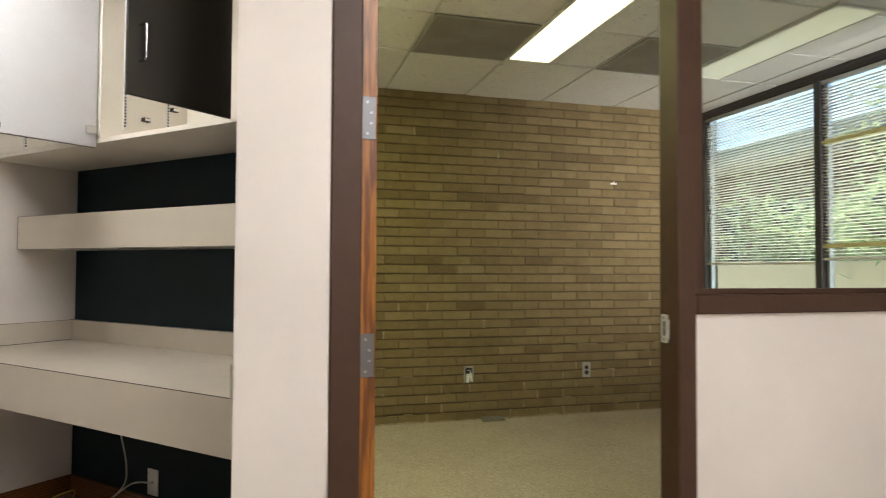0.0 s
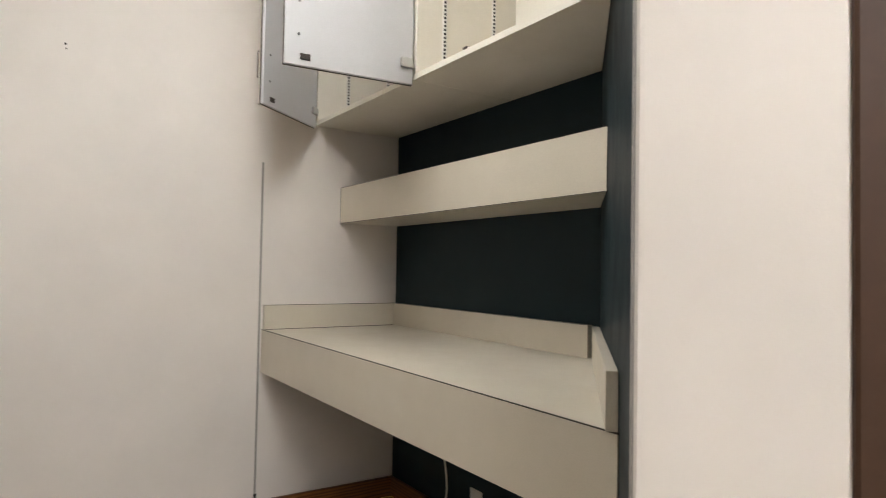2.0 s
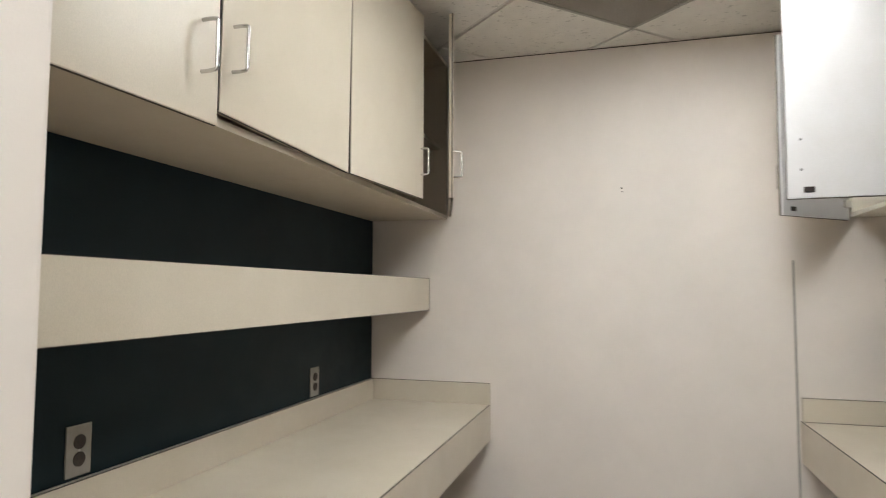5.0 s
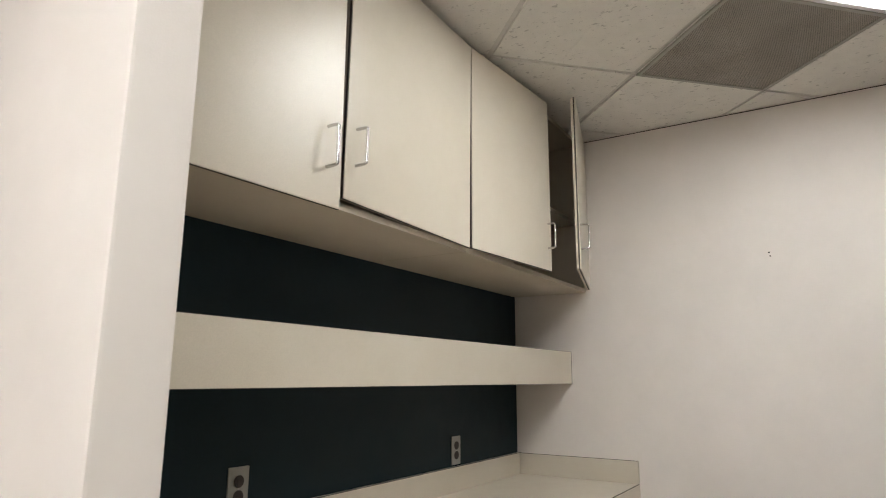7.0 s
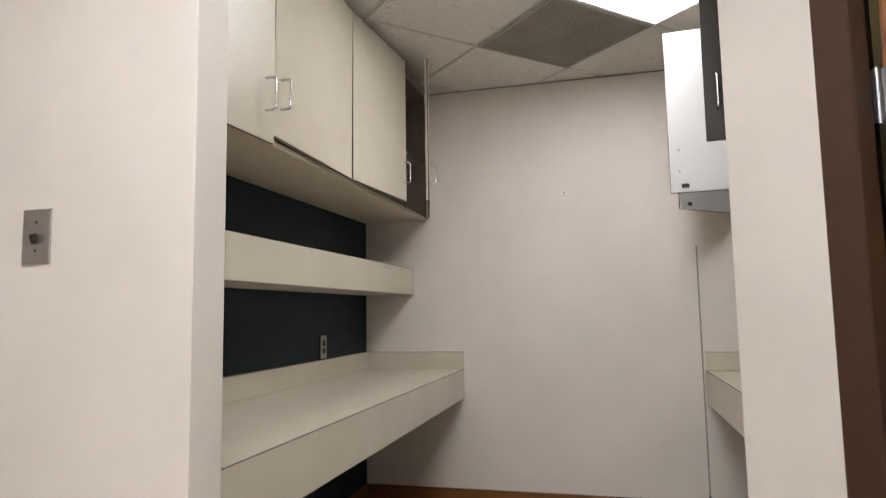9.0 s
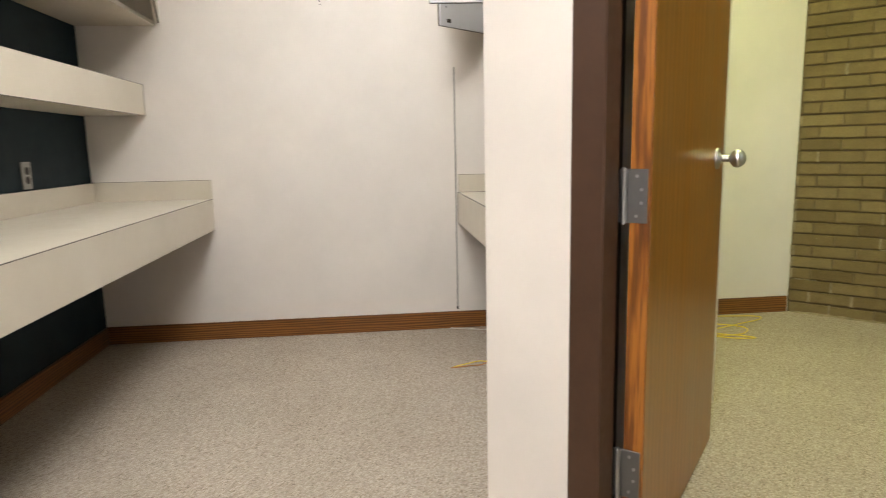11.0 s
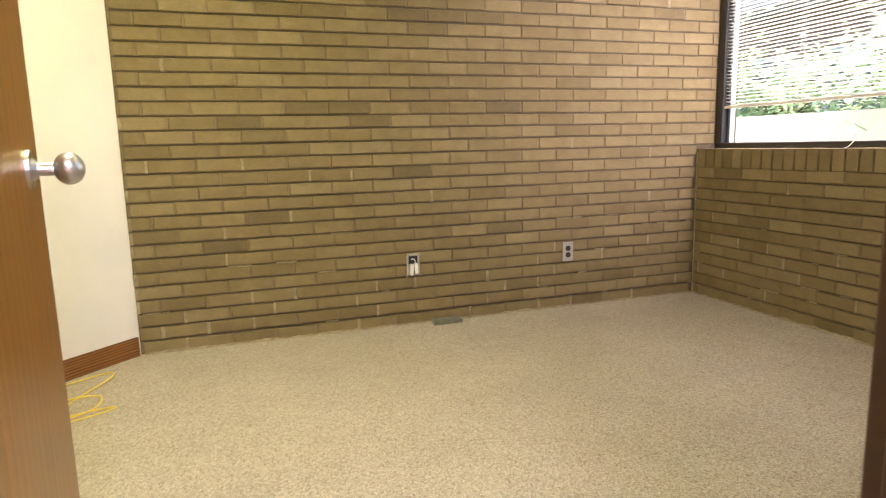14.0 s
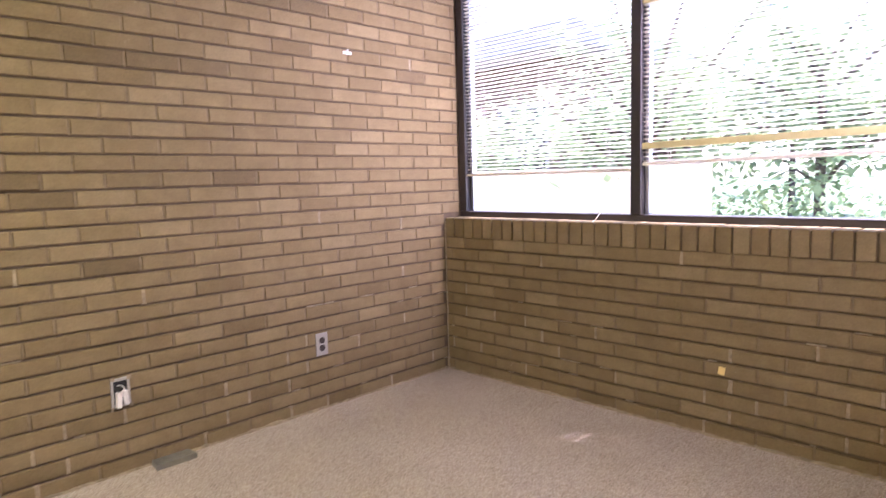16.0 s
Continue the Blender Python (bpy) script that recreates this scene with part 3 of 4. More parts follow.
CF, RF = -0.048, 1.257
LB, RB, XB, XE = -0.650, 1.861, -3.221, -0.763
tl = counter("counter", [(XB, LB), (XE, LB), (XE, CF - 0.004), (XB, CF - 0.004)], None, "long cream laminate counter hung between the alcove walls")
part("apron", run((XB, CF), (XE, CF), (0, -1), 0.0035, 0.602, 0.7632, 0.0008), "cream", tl)
part("under_board", run((XB, CF - 0.004), (XE, CF - 0.004), (0, -1), 0.018, 0.604, 0.7265), "cream", tl)
part("seam", run((XB, CF - 0.0005), (XE, CF - 0.0005), (0, -1), 0.004, 0.7634, 0.7654, 0), "seam", tl)
part("back_splash", run((XB, LB), (XE, LB), (0, 1), 0.02, 0.7655, 0.865), "cream", tl)
part("side_splash", run((XB, LB + 0.0205), (XB, CF), (1, 0), 0.02, 0.7655, 0.865), "cream", tl)
part("seam", run((XB, LB + 0.016), (XE, LB + 0.016), (0, 1), 0.0045, 0.8645, 0.8662, 0), "seam", tl)
part("seam", run((XB + 0.016, LB + 0.02), (XB + 0.016, CF), (1, 0), 0.0045, 0.8645, 0.8662, 0), "seam", tl)
part("seam", run((XB + 0.005, CF), (XB + 0.0205, CF), (0, 1), 0.0006, 0.7655, 0.865, 0), "cream", tl)

tr = counter("counter", [(XB, RF + 0.004), (diag(RF) - 0.006, RF + 0.004), (diag(RB) - 0.002, RB), (XB, RB)], None,
             "cream laminate counter with a slanted end under the open cabinets")
part("apron", run((XB, RF), (diag(RF) - 0.004, RF), (0, 1), 0.0035, 0.597, 0.7632, 0.0008), "cream", tr)
part("under_board", run((XB, RF + 0.004), (diag(RF) - 0.030, RF + 0.004), (0, 1), 0.018, 0.599, 0.7265), "cream", tr)
part("seam", run((XB, RF + 0.0005), (diag(RF) - 0.004, RF + 0.0005), (0, 1), 0.004, 0.7634, 0.7654, 0), "seam", tr)
part("back_splash", run((XB, RB), (diag(RB) - 0.03, RB), (0, -1), 0.02, 0.7655, 0.862), "cream", tr)
part("side_splash", run((XB, RB - 0.0205), (XB, RF + 0.004), (1, 0), 0.02, 0.767, 0.862), "cream", tr)
part("seam", run((XB + 0.006, RB - 0.022), (XB + 0.006, RF + 0.01), (1, 0), 0.0165, 0.7652, 0.7668, 0), "seam", tr)
part("seam", run((XB, RB - 0.016), (diag(RB) - 0.03, RB - 0.016), (0, -1), 0.0045, 0.8615, 0.8632, 0), "seam", tr)
part("seam", run((XB + 0.016, RB - 0.02), (XB + 0.016, RF + 0.004), (1, 0), 0.0045, 0.8615, 0.8632, 0), "seam", tr)
part("end_splash", run((diag(RF) - 0.008, RF + 0.006), (diag(RB - 0.02) - 0.004, RB - 0.02), (-1, -1), 0.02, 0.7655, 0.862), "cream", tr)


def box_shelf(label, y0, y1, x0, x1a, x1b, z0, z1):
    """A deep box shelf; x1a and x1b are its free ends at y0 and y1."""
    t = thing("box_shelf", pose(0, 0, 0), label, "shelf")
    part("body", prism(bmesh.new(), [(x0, y0), (x1a, y0), (x1b, y1), (x0, y1)], z0, z1, 0.0015), "cream", t)
    f = y1 if y1 < 0 else y0
    s = 1 if y1 < 0 else -1
    xf = x1b if y1 < 0 else x1a
    part("seam", run((x0, f + s * 0.0006), (xf, f + s * 0.0006), (0, -s), 0.004, z1 - 0.0006, z1 + 0.001, 0), "seam", t)
    part("seam", run((x0, f + s * 0.0006), (xf, f + s * 0.0006), (0, -s), 0.004, z0 - 0.001, z0 + 0.0006, 0), "seam", t)
    part("end_seam", box(bmesh.new(), (x0 - 0.0005, f - 0.001, z0), (x0 + 0.002, f + 0.001, z1)), "seam", t)
    return t


# no trim here: a thin dark strip stands for the gap's shade
slab("trim_ceiling", (XB - 0.001, -0.255, CEIL - 0.0045), (XB + 0.0018, 1.45, CEIL - 0.0008), "seam", "dark strip drawn as the shade in the gap between alcove wall and ceiling", category="trim")
box_shelf("deep cream laminate box shelf over the long counter", LB, -0.351, XB, XE, XE, 1.203, 1.356)
box_shelf("deep cream laminate box shelf with a slanted end", 1.585, RB, XB, diag(1.585) - 0.003, diag(RB) - 0.003, 1.205, 1.356)


def handle(parent, x, y, z0, z1, out):
    """A chrome wire pull on a door's face, standing out by out along y."""
    bm = bmesh.new()
    o = out
    tube(bm, [(x, y, z0), (x, y + 0.6 * o, z0), (x, y + o * 0.97, z0 + 0.003), (x, y + o, z0 + 0.014), (x, y + o, (z0 + z1) / 2),
              (x, y + o, z1 - 0.014), (x, y + o * 0.97, z1 - 0.003), (x, y + 0.6 * o, z1), (x, y, z1)], 0.004, 10)
    return part("handle", bm, "chrome", parent, "bent chrome wire handle")


def cab_door(cab, hinge, angle, w, z0, z1, out, inside, hx, hz, hout, extras=True, sag=0.0):
    """A slab door hung at hinge, closed along local +x when angle is 0; its outer face lies at local y = out * 0.02."""
    t = out * 0.019
    lo, hi = min(0, t), max(0, t)
    mid = t * 0.8
    bm = box(bmesh.new(), (0.0, min(mid, t), z0), (w, max(mid, t), z1), 0.001)
    d = part("door", bm, inside[0], cab, inside[2], pose(hinge[0], hinge[1], 0, 0, 0, angle) @ pose(0, 0, z0) @ pose(0, 0, 0, 0, sag, 0) @ pose(0, 0, -z0))
    part("inner_face", box(bmesh.new(), (0.001, min(0, mid), z0 + 0.001), (w - 0.001, max(0, mid) - 0.0002 * (1 if mid > 0 else 0), z1 - 0.001), 0.0008), inside[1], d)
    part("edge_band", box(bmesh.new(), (-0.0006, min(mid * 0.62, mid * 0.97), z0 - 0.0007), (w + 0.0008, max(mid * 0.62, mid * 0.97), z1 + 0.0006)), "seam", d, "thin dark laminate edge line")
    handle(d, hx, t, hz[0], hz[1], out * hout)
    if extras:
        for dz in (0.05, 0.62):
            part("hinge", box(bmesh.new(), (0.004, min(-out * 0.012, 0), z0 + dz), (0.045, max(-out * 0.012, 0), z0 + dz + 0.03), 0.003), "steel", d)
        part("catch", box(box(bmesh.new(), (w - 0.075, min(-out * 0.003, 0), z0 + 0.018), (w - 0.045, max(-out * 0.003, 0), z0 + 0.036), 0.001),
                          (w - 0.064, min(-out * 0.005, 0), z0 + 0.023), (w - 0.056, max(-out * 0.005, 0), z0 + 0.031), 0.001), "brown_plastic", d)
        for dz in (0.09, 0.185):
            part("screw", rod(bmesh.new(), (w - 0.040, -out * 0.003, z0 + dz), (w - 0.040, 0, z0 + dz), 0.004, 10), "zinc", d)
    return d


LZ0, LZ1 = 1.643, 2.420
LY0, LY1 = -0.650, -0.264


def left_cabinet(x0, x1, label):
    t = thing("wall_cabinet", pose(0, 0, 0), label, "cabinet", "wall cabinets over the counters")
    b = 0.001
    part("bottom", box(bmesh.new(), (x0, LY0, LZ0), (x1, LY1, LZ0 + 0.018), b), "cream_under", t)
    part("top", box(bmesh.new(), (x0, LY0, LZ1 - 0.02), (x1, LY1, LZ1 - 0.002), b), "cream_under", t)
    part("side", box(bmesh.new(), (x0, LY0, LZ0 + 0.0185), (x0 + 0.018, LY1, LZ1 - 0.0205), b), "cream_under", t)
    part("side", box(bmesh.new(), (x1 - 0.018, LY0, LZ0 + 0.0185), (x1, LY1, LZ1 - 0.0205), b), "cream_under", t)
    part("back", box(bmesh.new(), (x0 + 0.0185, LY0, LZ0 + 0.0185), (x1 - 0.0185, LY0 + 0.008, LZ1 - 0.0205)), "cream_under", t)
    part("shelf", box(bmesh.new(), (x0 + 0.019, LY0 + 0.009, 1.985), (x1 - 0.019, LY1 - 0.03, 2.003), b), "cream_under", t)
    part("edge", box(bmesh.new(), (x0 + 0.002, LY1, LZ0), (x1 - 0.002, LY1 + 0.002, LZ0 + 0.018)), "cream", t)
    return t


CR = ("cream", "cream_under", "")
c1 = left_cabinet(-2.018, -0.764, "cream laminate wall cabinet with two doors, one ajar")
cab_door(c1, (-0.775, -0.259), 180 - 2.6, 0.555, 1.625, 2.385, -1, CR, 0.505, (1.718, 1.820), 0.036, False)
cab_door(c1, (-2.012, -0.259), 0, 0.643, 1.655, 2.392, 1, CR, 0.602, (1.752, 1.852), 0.036, False, -1.1)
c2 = left_cabinet(XB + 0.001, -2.020, "cream laminate wall cabinet with one door ajar")
cab_door(c2, (-2.033, -0.259), 180 - 4.8, 0.581, 1.657, 2.392, -1, CR, 0.555, (1.748, 1.850), 0.033, False)
cab_door(c2, (-3.216, -0.259), 15.8, 0.628, 1.657, 2.392, 1, CR, 0.580, (1.748, 1.850), 0.033, False)

RZ0, RZ1 = 1.606, 2.320
RY0, RY1 = 1.462, 1.861


def right_cabinet(x0, x1f, x1b, label):
    t = thing("wall_cabinet", pose(0, 0, 0), label, "cabinet", "wall cabinets over the counters")
    out = [(x0, RY0), (x1f, RY0), (x1b, RY1), (x0, RY1)]
    part("bottom", prism(bmesh.new(), out, RZ0, RZ0 + 0.018, 0.001), "cream_light", t)
    part("top", prism(bmesh.new(), out, RZ1 - 0.018, RZ1, 0.001), "cream_light", t)
    part("side", run((x0, RY0), (x0, RY1), (1, 0), 0.018, RZ0 + 0.0185, RZ1 - 0.0185), "cream_light", t)
    part("side", run((x1f, RY0), (x1b, RY1), (-1, -1) if x1f != x1b else (-1, 0), 0.018, RZ0 + 0.0185, RZ1 - 0.0185), "cream_light", t)
    part("back", run((x0 + 0.0185, RY1), (x1b - 0.03, RY1), (0, -1), 0.008, RZ0 + 0.0185, RZ1 - 0.0185), "cream_light", t)
    return t


def standard(cab, x, y):
    """A slotted steel shelf standard on the inner side of a cabinet."""
    s = part("shelf_standard", box(bmesh.new(), (x, y - 0.008, RZ0 + 0.07), (x + 0.004, y + 0.008, RZ1 - 0.05), 0.0008), "white_plastic", cab, "white slotted shelf standard")
    slots = bmesh.new()
    z = RZ0 + 0.08
    while z < RZ1 - 0.07:
        box(slots, (x + 0.0036, y - 0.004, z), (x + 0.0046, y + 0.004, z + 0.007))
        z += 0.0127
    part("slots", slots, "slot", s)


def clip_catch(cab, x, y, z):
    c = part("shelf_clip", box(bmesh.new(), (x, y - 0.016, z), (x + 0.022, y + 0.016, z + 0.016), 0.002), "brown_plastic", cab)
    part("clip_body", box(bmesh.new(), (x + 0.022, y - 0.012, z + 0.003), (x + 0.026, y + 0.016, z + 0.013), 0.001), "white_plastic", c)


r1 = right_cabinet(XB + 0.001, -2.412, -2.412, "cream wall cabinet with one door swung open")
cab_door(r1, (-3.195, 1.456), -49, 0.405, 1.592, 2.300, -1, ("cream", "white_lam", ""), 0.36, (1.70, 1.80), 0.033)
for y in (1.60, 1.79):
    standard(r1, XB + 0.0195, y)
    clip_catch(r1, XB + 0.0195, y + 0.05, RZ0 + 0.03)
clip_catch(r1, -2.70, 1.52, RZ0 + 0.0185)
r2 = right_cabinet(-2.410, diag(RY0) - 0.003, diag(RY1) - 0.003, "cream-lined wall cabinet with a slanted end and both doors swung open")
cab_door(r2, (-2.404, 1.456), -94, 0.402, 1.587, 2.300, -1, ("cream", "white_lam", ""), 0.36, (1.70, 1.80), 0.033)
cab_door(r2, (-1.676, 1.450), 267.5, 0.355, 1.615, 2.300, 1, ("bronze_lam", "white_lam", "dark bronze laminate door"), 0.32, (1.714, 1.818), 0.033)
for y, dy, dz in ((1.561, 0.087, 0.116), (1.757, 0.024, 0.185)):
    standard(r2, -2.3915, y)
    clip_catch(r2, -2.3915, y + dy, RZ0 + dz)


# ---- small fittings of alcove and hall ----
def outlet(name, m, label, plate="plate", face="brown_plastic"):
    """A duplex outlet; local x to the right, z up, y out of the wall towards minus."""
    t = thing(name, m, label, "outlet", "wall outlets")
    part("plate", box(bmesh.new(), (-0.035, -0.005, -0.0575), (0.035, 0, 0.0575), 0.002, seg=2), plate, t)
    for s in (-1, 1):
        g = bmesh.new()
        rod(g, (0, -0.004, s * 0.0195), (0, -0.0075, s * 0.0195), 0.0165, 20)
        f = part("socket", g, face, t)
        sl = box(bmesh.new(), (-0.0075, -0.0082, s * 0.0195 - 0.002), (-0.0055, -0.0070, s * 0.0195 + 0.006))
        box(sl, (0.0055, -0.0082, s * 0.0195 - 0.002), (0.0075, -0.0070, s * 0.0195 + 0.006))
        rod(sl, (0, -0.0070, s * 0.0195 - 0.008), (0, -0.0082, s * 0.0195 - 0.008), 0.0022, 10)
        part("slots", sl, "slot", f)
    part("screw", rod(bmesh.new(), (0, -0.0045, 0), (0, -0.0062, 0), 0.003, 10), "steel", t)
    return t


outlet("wall_outlet", pose(-1.452, -0.651, 0.930, 0, 0, 180), "duplex outlet with a grey plate on the teal wall")
outlet("wall_outlet", pose(-2.612, -0.651, 0.928, 0, 0, 180), "duplex outlet with a grey plate on the teal wall")
outlet("wall_outlet", OFFICE @ pose(2.375, BV - 0.004, 0.338), "duplex outlet with a grey steel plate on the brick wall")

t = thing("data_outlet", pose(-2.586, 1.862, 0.162), "white cable outlet plate under the counter", "outlet")
part("plate", box(bmesh.new(), (-0.035, -0.005, -0.0575), (0.035, 0, 0.0575), 0.002, seg=2), "white_plastic", t)
part("jack", rod(bmesh.new(), (0, -0.004, 0), (0, -0.012, 0), 0.006, 12), "steel", t)

t = thing("light_switch", pose(-0.655, -0.386, 1.267, 0, 0, 90), "brushed steel plate with a brown toggle switch", "switch")
part("plate", box(bmesh.new(), (-0.036, -0.005, -0.058), (0.036, 0, 0.058), 0.002, seg=2), "steel", t)
part("toggle", box(bmesh.new(), (-0.005, -0.018, -0.012), (0.005, -0.004, 0.008), 0.002, pose(0, 0, 0, 18, 0, 0)), "brown_plastic", t)
for dz in (-0.03, 0.03):
    part("screw", rod(bmesh.new(), (0, -0.0045, dz), (0, -0.0065, dz), 0.0034, 10), "zinc", t)

t = thing("wall_trim_strip", pose(-3.222, 1.247, 0.0), "narrow grey trim strip up the painted wall", "trim strip")
part("strip", box(bmesh.new(), (0, -0.004, 0.114), (0.005, 0.004, 1.431), 0.0015), "plate", t)
part("cable_end", rod(bmesh.new(), (0.004, 0, 0.108), (0.004, 0, 0.122), 0.006, 10), "slot", t)

t = thing("wall_anchor", pose(-3.222, 0.557, 1.759), "pair of small old anchor holes in the wall", "wall anchor")
part("hole", rod(bmesh.new(), (-0.001, 0, 0.006), (0.0012, 0, 0.006), 0.004, 10), "brown_plastic", t)
part("hole", rod(bmesh.new(), (-0.001, 0.003, -0.010), (0.0012, 0.003, -0.010), 0.003, 10), "brown_plastic", t)


def cable(name, pts, r, material, label):
    ob = new(name, mesh_of(name, tube(bmesh.new(), pts, r, 8), material))
    return tagged(ob, label, "cable")


cable("coax_cable", [(-2.83, 1.84, 0.52), (-2.82, 1.848, 0.38), (-2.76, 1.845, 0.22), (-2.75, 1.82, 0.12), (-2.85, 1.74, 0.02), (-3.00, 1.70, 0.006), (-3.12, 1.60, 0.006)], 0.0035,
      "wire_white", "white coaxial cable hanging down the teal wall")
cable("coax_cable", [(-2.586, 1.848, 0.162), (-2.68, 1.82, 0.15), (-2.78, 1.76, 0.07), (-2.95, 1.70, 0.008), (-3.10, 1.45, 0.006), (-3.14, 1.34, 0.006), (-3.19, 1.20, 0.006)], 0.0035,
      "wire_white", "white cable from the outlet along the carpet")
cable("yellow_cable", [(-2.54, 1.125, 0.006), (-2.55, 1.22, 0.008), (-2.56, 1.29, 0.012), (-2.70, 1.45, 0.03), (-2.92, 1.62, 0.07), (-3.05, 1.68, 0.05), (-3.10, 1.60, 0.01), (-2.95, 1.50, 0.006)], 0.003,
      "wire_orange", "orange cable lying loose under the counter")
cable("yellow_cable", [(-2.55, 1.14, 0.006), (-2.60, 1.26, 0.010), (-2.62, 1.33, 0.008), (-2.80, 1.55, 0.04), (-2.95, 1.72, 0.09), (-3.08, 1.75, 0.06), (-3.16, 1.66, 0.01)], 0.003,
      "wire_yellow", "yellow cable lying loose under the counter")
cable("yellow_cable", [(-3.18, 2.62, 0.006), (-3.15, 2.84, 0.006), (-3.12, 2.98, 0.006), (-3.06, 2.96, 0.006), (-2.97, 2.78, 0.012), (-2.90, 2.60, 0.010), (-2.85, 2.57, 0.006), (-2.78, 2.69, 0.006),
                       (-2.735, 2.735, 0.006), (-2.74, 2.66, 0.006), (-2.78, 2.57, 0.006), (-2.88, 2.44, 0.010), (-3.00, 2.46, 0.014), (-2.98, 2.66, 0.014), (-2.91, 2.77, 0.012), (-2.84, 2.75, 0.010),
                       (-2.79, 2.66, 0.010), (-2.83, 2.50, 0.006), (-2.95, 2.34, 0.006)], 0.0035,
      "wire_yellow", "coil of yellow cable on the carpet behind the door")


def ceiling_light(m, diff, label):
    """A recessed one-by-four-foot fluorescent fixture; local origin at its middle, long along y."""
    t = thing("ceiling_light", m, label, "ceiling light")
    fr = bmesh.new()
    for lo, hi in (((-0.152, -0.61, -0.014), (-0.132, 0.61, 0.0)), ((0.132, -0.61, -0.014), (0.152, 0.61, 0.0)),
                   ((-0.132, -0.61, -0.014), (0.132, -0.59, 0.0)), ((-0.132, 0.59, -0.014), (0.132, 0.61, 0.0))):
        box(fr, lo, hi, 0.002)
    part("frame", fr, "fixture", t)
    part("diffuser", box(bmesh.new(), (-0.132, -0.59, -0.008), (0.132, 0.59, -0.003)), diff, t, "lit prismatic diffuser")
    return t


def ceiling_vent(m, label):
    t = thing("ceiling_vent", m, label, "vent")
    fr = bmesh.new()
    for lo, hi in (((-0.296, -0.296, -0.008), (-0.281, 0.296, 0.0)), ((0.281, -0.296, -0.008), (0.296, 0.296, 0.0)),
                   ((-0.281, -0.296, -0.008), (0.281, -0.281, 0.0)), ((-0.281, 0.281, -0.008), (0.281, 0.296, 0.0))):
        box(fr, lo, hi, 0.001)
    part("frame", fr, "plate", t)
    part("panel", box(bmesh.new(), (-0.281, -0.281, -0.005), (0.281, 0.281, -0.001)), "vent", t, "grey perforated panel")
    return t


ceiling_vent(OFFICE @ pose(-1.412, 2.275, CEIL + 0.001), "grey perforated return-air panel in the ceiling")
ceiling_vent(OFFICE @ pose(1.070, 3.418, CEIL_O + 0.001), "grey perforated return-air panel in the ceiling")
ceiling_vent(OFFICE @ pose(2.302, 3.418, CEIL_O + 0.001), "stained grey perforated panel in the ceiling")
ceiling_light(OFFICE @ pose(-0.955, 1.965, CEIL + 0.002), "diff_alcove", "lit fluorescent ceiling fixture over the alcove")
ceiling_light(OFFICE @ pose(1.515, 3.075, CEIL_O + 0.002), "diff_worn", "lit fluorescent ceiling fixture over the office")
ceiling_light(OFFICE @ pose(2.772, 3.070, CEIL_O + 0.002), "diff_dim", "dimly lit fluorescent ceiling fixture near the window")
# unseen fixture added at the row's spacing; carries most of the office light
ceiling_light(OFFICE @ pose(0.258, 3.075, CEIL_O + 0.002), "diff_office", "unseen ceiling fixture added over the office door")
# unseen hall fixtures, placed by how the post and alcove are lit
ceiling_light(OFFICE @ pose(0.55, 0.22, CEIL + 0.002), "diff_hall", "unseen ceiling fixture added over the hall")
ceiling_light(OFFICE @ pose(1.40, -1.90, CEIL + 0.002), "diff_hall", "unseen ceiling fixture added over the hall")


# ---- office fittings ----
t = thing("open_outlet_box", OFFICE @ pose(1.412, BV - 0.002, 0.338), "uncovered outlet box with loose receptacle on the brick wall", "outlet")
part("box_rim", box(box(box(box(bmesh.new(), (-0.036, -0.006, -0.058), (-0.026, 0.004, 0.060), 0.001), (0.026, -0.006, -0.058), (0.036, 0.004, 0.060), 0.001),
                        (-0.026, -0.006, 0.048), (0.026, 0.004, 0.060), 0.001), (-0.026, -0.006, -0.058), (0.026, 0.004, -0.050), 0.001), "plate", t)
for x, z, w, h in ((-0.038, 0.052, 0.016, 0.014), (0.026, 0.050, 0.018, 0.013), (-0.042, -0.070, 0.012, 0.016), (0.028, -0.064, 0.015, 0.013)):
    part("box_ear", prism(bmesh.new(), [(x, -0.010), (x + w, -0.008), (x + w * 0.9, 0.002), (x + 0.001, 0.002)], z, z + h, 0.001), "mortar_pale", t, "ragged plastered corner of the box")
part("cavity", box(bmesh.new(), (-0.026, -0.003, -0.050), (0.026, 0.003, 0.048)), "slot", t)
part("receptacle", box(bmesh.new(), (-0.022, -0.030, -0.058), (-0.002, -0.004, 0.006), 0.003, pose(0, 0, 0, 0, 4, 0)), "white_plastic", t)
part("receptacle", box(bmesh.new(), (0.002, -0.028, -0.050), (0.020, -0.004, 0.010), 0.003, pose(0, 0, 0, 0, -5, 0)), "white_plastic", t)
part("wire", tube(bmesh.new(), [(-0.012, -0.004, 0.03), (-0.004, -0.018, 0.034), (0.008, -0.02, 0.022), (0.010, -0.016, 0.008)], 0.0025), "wire_white", t)
part("wire", tube(bmesh.new(), [(0.014, -0.004, 0.035), (0.006, -0.016, 0.038), (-0.008, -0.018, 0.018), (-0.010, -0.016, 0.004)], 0.0025), "slot", t)

t = thing("floor_box", OFFICE @ pose(1.585, 4.512, 0.0), "low grey metal floor box at the foot of the brick wall", "floor box")
part("body", prism(bmesh.new(), [(-0.085, -0.040), (0.085, -0.040), (0.078, 0.036), (-0.078, 0.036)], -0.002, 0.022, 0.004), "box_grey", t)
part("lid", box(bmesh.new(), (-0.066, -0.026, 0.0222), (0.066, 0.026, 0.025), 0.001), "box_grey", t)

